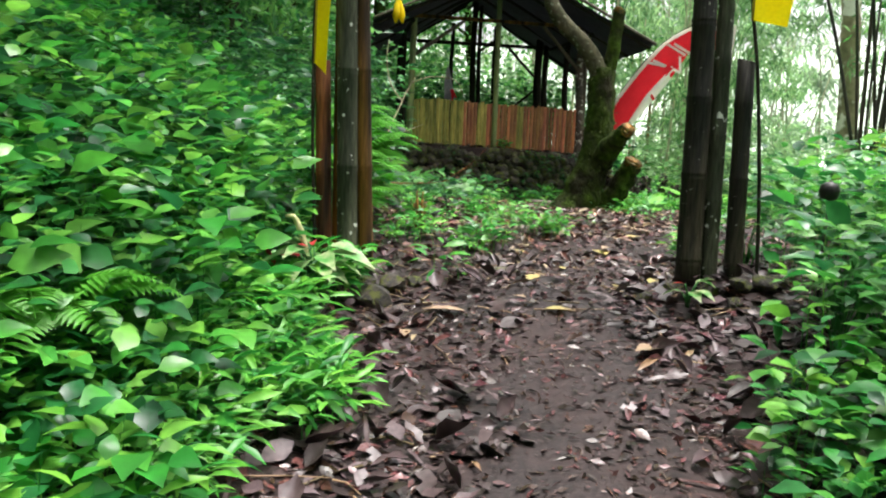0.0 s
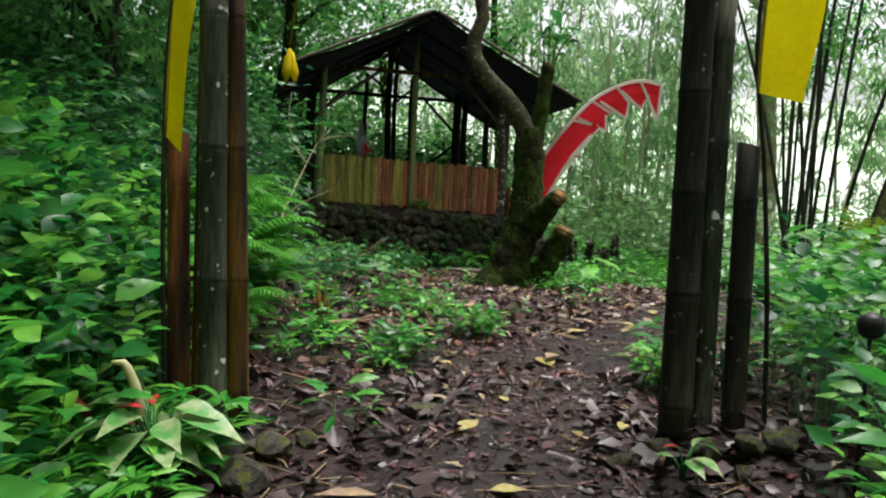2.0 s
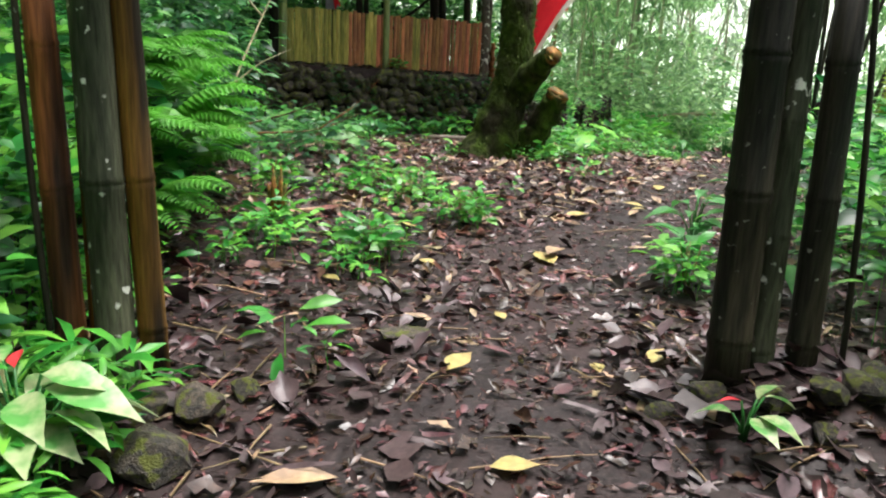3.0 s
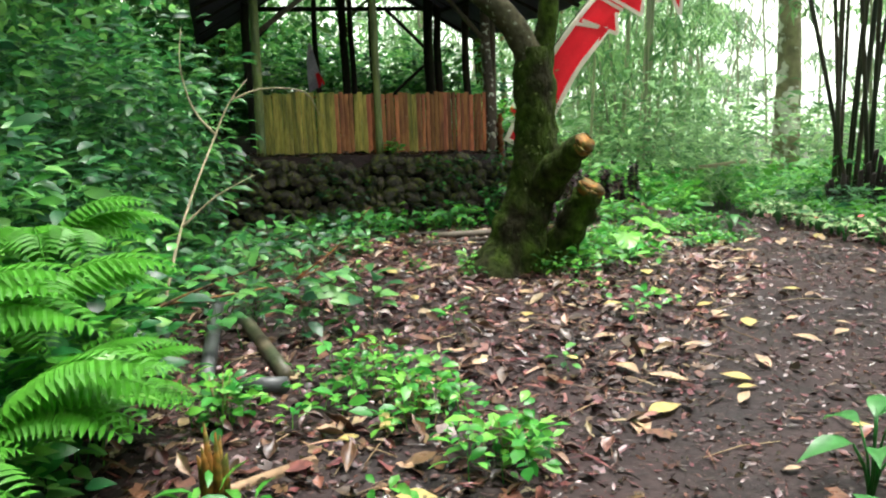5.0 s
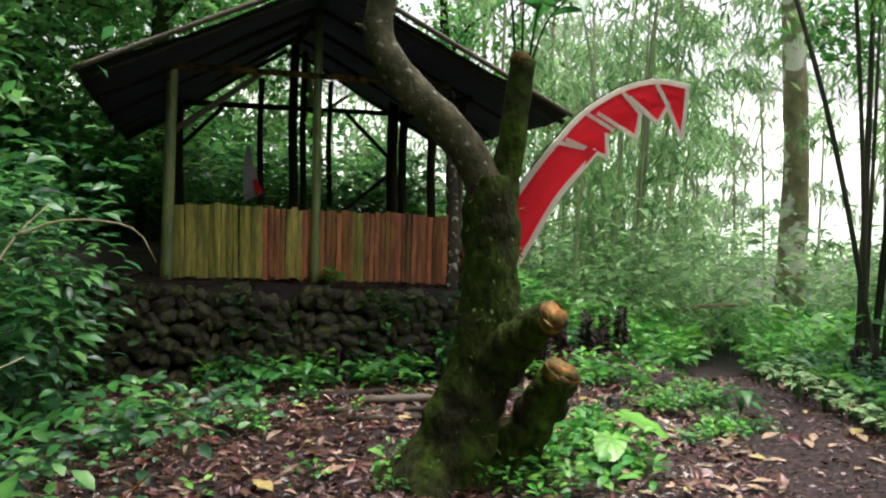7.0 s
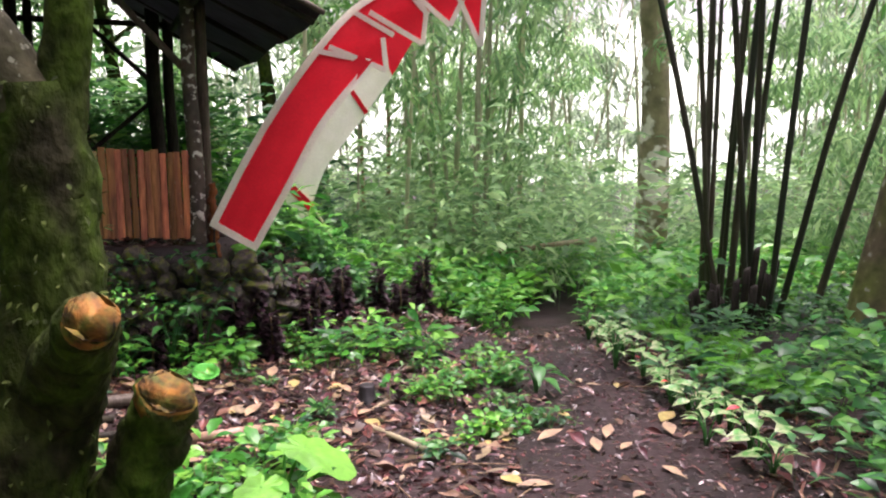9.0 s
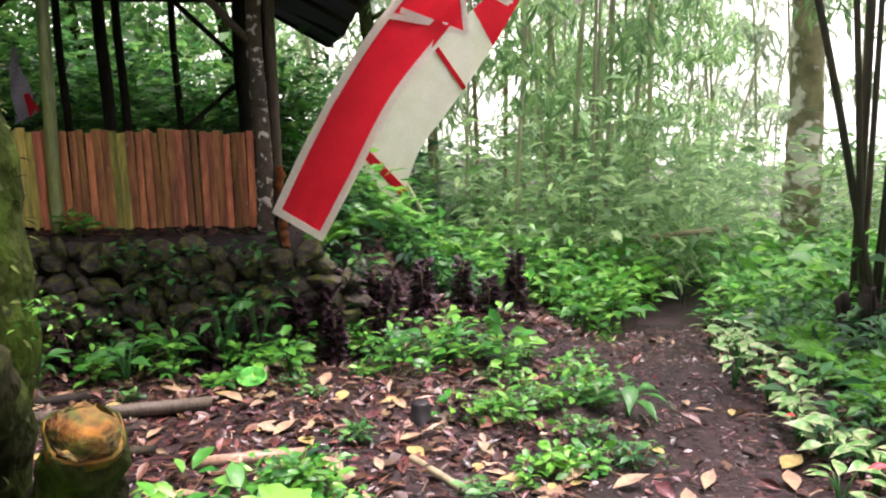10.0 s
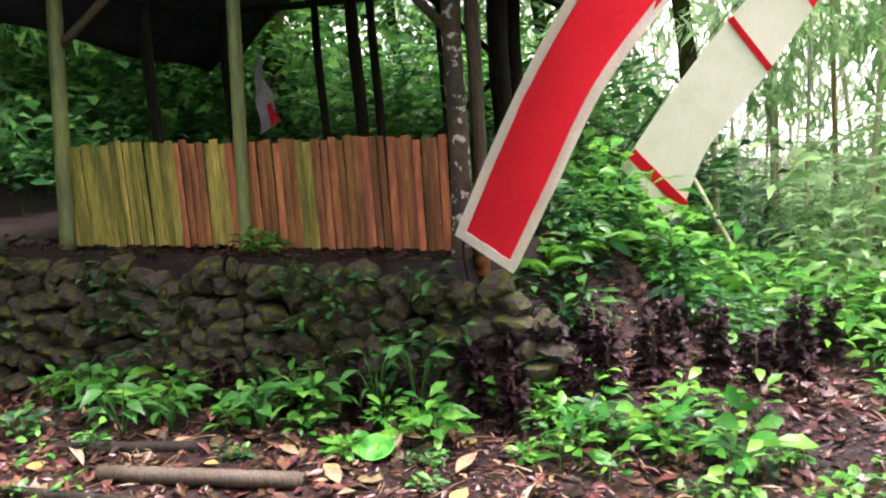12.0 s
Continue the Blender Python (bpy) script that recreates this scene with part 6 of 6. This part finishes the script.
# rocks at the foot of the gate
for k, (x, y, s) in enumerate(((-0.33, 4.12, 0.14), (-0.25, 4.38, 0.12), (-0.40, 4.36, 0.09), (-0.13, 4.5, 0.07), (1.28, 4.32, 0.08), (1.72, 4.22, 0.10), (1.6, 4.2, 0.09), (1.44, 4.22, 0.08), (1.83, 4.3, 0.09), (1.12, 4.3, 0.06), (1.53, 4.08, 0.06))):
    ob = new("rock", stone_meshes[k % 7])
    tagged(ob, "dark mossy rock propping a gate post", "rock", group="gate rocks")
    ob.matrix_world = Matrix.Translation((x, y, ground_at(x, y) + s * 0.3)) @ Matrix.Rotation(k * 1.7, 4, "Z") @ Matrix.Diagonal((s * 0.95, s * 0.82, s * 0.62, 1))
slate = new("flat_stone", stone_meshes[2])
tagged(slate, "flat grey stone lying on the path", "stone")
slate.matrix_world = Matrix.Translation((0.40, 4.95, ground_at(0.40, 4.95) + 0.015)) @ Matrix.Rotation(0.4, 4, "Z") @ Matrix.Diagonal((0.13, 0.09, 0.025, 1))

# green bowl
bowl = thing("bowl", "bright green plastic bowl lying tilted on ground", "bowl", (2.53, 13.6, ground_at(2.53, 13.6) + 0.035))
bm = bmesh.new()
prof = [(0.0, 0.0), (0.05, 0.0), (0.071, 0.02), (0.092, 0.05), (0.102, 0.055), (0.102, 0.05), (0.090, 0.042), (0.069, 0.013), (0.05, 0.007), (0.0, 0.007)]
rows = [[bm.verts.new((r * math.cos(t), r * math.sin(t), z)) for t in [6.2832 * q / 28 for q in range(28)]] for r, z in prof[1:-1]]
for a, b in zip(rows, rows[1:]):
    for q in range(28):
        bm.faces.new((a[q], a[(q + 1) % 28], b[(q + 1) % 28], b[q]))
bm.faces.new(rows[0]); bm.faces.new(rows[-1])
part("shell", bm, PLASTIC_GREEN, bowl)
bowl.rotation_euler = (0.35, 0.05, 0)

# black pot standing on the litter
pot = thing("plant_pot", "small black plastic pot, upside down on litter", "pot", (3.63, 12.85, ground_at(3.63, 12.85) - 0.01))
bm = bmesh.new()
prof = [(0.068, 0.0), (0.072, 0.0), (0.072, 0.015), (0.066, 0.017), (0.056, 0.125), (0.050, 0.13), (0.02, 0.13)]
rows = [[bm.verts.new((r * math.cos(t), r * math.sin(t), z)) for t in [6.2832 * q / 20 for q in range(20)]] for r, z in prof]
for a, b in zip(rows, rows[1:]):
    for q in range(20):
        bm.faces.new((a[q], a[(q + 1) % 20], b[(q + 1) % 20], b[q]))
bm.faces.new(rows[-1])
part("shell", bm, PLASTIC_BLACK, pot)


def half_log(a, b, r, mat, name, label):
    """A split bamboo or log length lying on the ground."""
    a, b = Vector(a), Vector(b)
    ob = thing(name, label, "log", a)
    bm = bmesh.new()
    culm(bm, (0, 0, 0), b - a, r, r * 0.92, 0.38, 12)
    part("culm", bm, mat, ob)
    return ob


def lying(x, y, r):
    return (x, y, ground_at(x, y) + r * 0.8)


half_log(lying(1.34, 12.86, 0.045), lying(2.36, 13.14, 0.045), 0.045, WOOD_GREY, "bamboo_log", "grey weathered bamboo length lying on ground")
half_log(lying(2.45, 12.2, 0.03), lying(3.02, 12.22, 0.03), 0.035, LITTER_PALE, "split_bamboo", "pale split bamboo length lying on ground")
half_log(lying(1.0, 12.6, 0.03), lying(2.0, 12.75, 0.03), 0.03, BAMBOO_DARK, "bamboo_log", "dark rotting bamboo length lying on ground")
half_log(lying(1.2, 12.3, 0.03), lying(2.2, 12.45, 0.03), 0.03, BAMBOO_DARK, "bamboo_log", "dark rotting bamboo length lying on ground")
half_log(lying(0.75, 13.15, 0.035), lying(1.55, 13.42, 0.035), 0.04, WOOD_DARK, "rotten_plank", "dark rotten bamboo length among litter and weeds")
half_log(lying(3.55, 12.2, 0.02), lying(3.85, 11.75, 0.02), 0.022, TWIG_PALE, "broken_stick", "pale broken bamboo stick on litter")
half_log((6.2, 19.3, ground_at(6.2, 19.3) + 0.65), (8.3, 19.0, ground_at(8.3, 19.0) + 0.95), 0.05, TWIG_PALE, "fallen_culm", "pale fallen bamboo culm across the clearing")
half_log((7.9, 16.3, ground_at(7.9, 16.3) + 0.5), (10.6, 16.0, ground_at(10.6, 16.0) + 0.55), 0.04, BAMBOO_GREEN, "fallen_culm", "green fallen bamboo culm across the clearing")
half_log(lying(-0.59, 9.67, 0.04), lying(-0.41, 7.9, 0.05), 0.045, PIPE_GREY, "water_pipe", "grey water pipe along the foot of bank")
half_log(lying(-0.36, 9.12, 0.04), lying(-0.01, 7.9, 0.04), 0.045, CULM_DARK, "bamboo_log", "mossy old bamboo length beside the pipe")
half_log(lying(0.0, 7.75, 0.04), lying(-0.22, 7.8, 0.04), 0.045, PIPE_GREY, "pipe_end", "short grey pipe end in the litter")
half_log(lying(-0.35, 6.55, 0.02), lying(0.15, 6.9, 0.02), 0.022, TWIG, "fallen_branch", "brown fallen branch on the litter")


def twiggy(name, label, lines, mat):
    first = Vector(lines[0][0][0])
    ob = thing(name, label, "branch", first)
    for pth, r in lines:
        bm = bmesh.new()
        pts, rad = resample([Vector(p) - first for p in pth], [r * (1 - 0.75 * i / (len(pth) - 1)) for i in range(len(pth))], 0.08)
        tube(bm, pts, rad, 6, rough=0.1)
        part("twig", bm, mat, ob)
    return ob


twiggy("dead_branch", "pale bare forked branch leaning from the bank", (
    (((-0.85, 8.9, ground_at(-0.85, 8.9) - 0.02), (-0.72, 9.3, 1.12), (-0.52, 9.77, 1.68), (-0.42, 9.9, 1.90), (-0.30, 10.0, 2.05)), 0.012),
    (((-0.52, 9.77, 1.68), (-0.66, 9.8, 1.86), (-0.72, 9.8, 2.15), (-0.70, 9.85, 2.4)), 0.011),
    (((-0.42, 9.9, 1.90), (-0.2, 9.9, 1.98), (0.1, 9.9, 1.95), (0.2, 9.95, 1.78)), 0.008),
    (((-0.72, 9.3, 1.12), (-0.5, 9.4, 1.3), (-0.25, 9.5, 1.42)), 0.008)), TWIG_PALE)
twiggy("dead_branch", "reddish dry branch sticking out over the litter", (
    (((-0.85, 8.4, 0.78), (-0.61, 8.58, 0.85), (-0.30, 8.7, 0.93), (-0.06, 8.82, 1.0)), 0.011),
    (((-0.8, 8.6, 0.80), (-0.4, 8.8, 0.78), (0.0, 9.0, 0.80), (0.35, 9.2, 0.92)), 0.010),
    (((0.0, 9.0, 0.80), (0.3, 9.1, 1.0), (0.5, 9.15, 1.22)), 0.006)), BAMBOO_BROWN)
splinter = thing("broken_stump", "splintered orange broken stump at the bank", "stump", (-0.18, 6.6, ground_at(-0.18, 6.6)))
for k in range(6):
    bm = bmesh.new()
    a = k * 1.05
    tube(bm, [(0.03 * math.cos(a), 0.03 * math.sin(a), -0.05), (0.035 * math.cos(a), 0.035 * math.sin(a), 0.15), (0.05 * math.cos(a), 0.05 * math.sin(a), 0.2 + 0.05 * (k % 3))], [0.022, 0.018, 0.003], 6, rough=0.2)
    part("splinter", bm, CUT_WOOD, splinter)

# small dark leaf cluster among the herbs, built as a ball on a stick
lx, ly = (1.9, 3.98)
leaf_cluster = thing("dark_leaf_cluster", "small dark leaf cluster built as a round head on a stake in herbs", "lamp", (lx, ly, ground_at(lx, ly)))
bm = bmesh.new()
tube(bm, [(0, 0, -0.05), (0, 0, 1.19 - 0.02 - ground_at(lx, ly))], [0.008, 0.008], 8)
part("stake", bm, PLASTIC_BLACK, leaf_cluster)
bm = bmesh.new()
zz = 1.19 - ground_at(lx, ly)
tube(bm, [(0, 0, zz - 0.05), (0, 0, zz - 0.035), (0, 0, zz), (0, 0, zz + 0.03), (0, 0, zz + 0.045)], [0.02, 0.042, 0.05, 0.042, 0.012], 14)
part("head", bm, PLASTIC_BLACK, leaf_cluster)
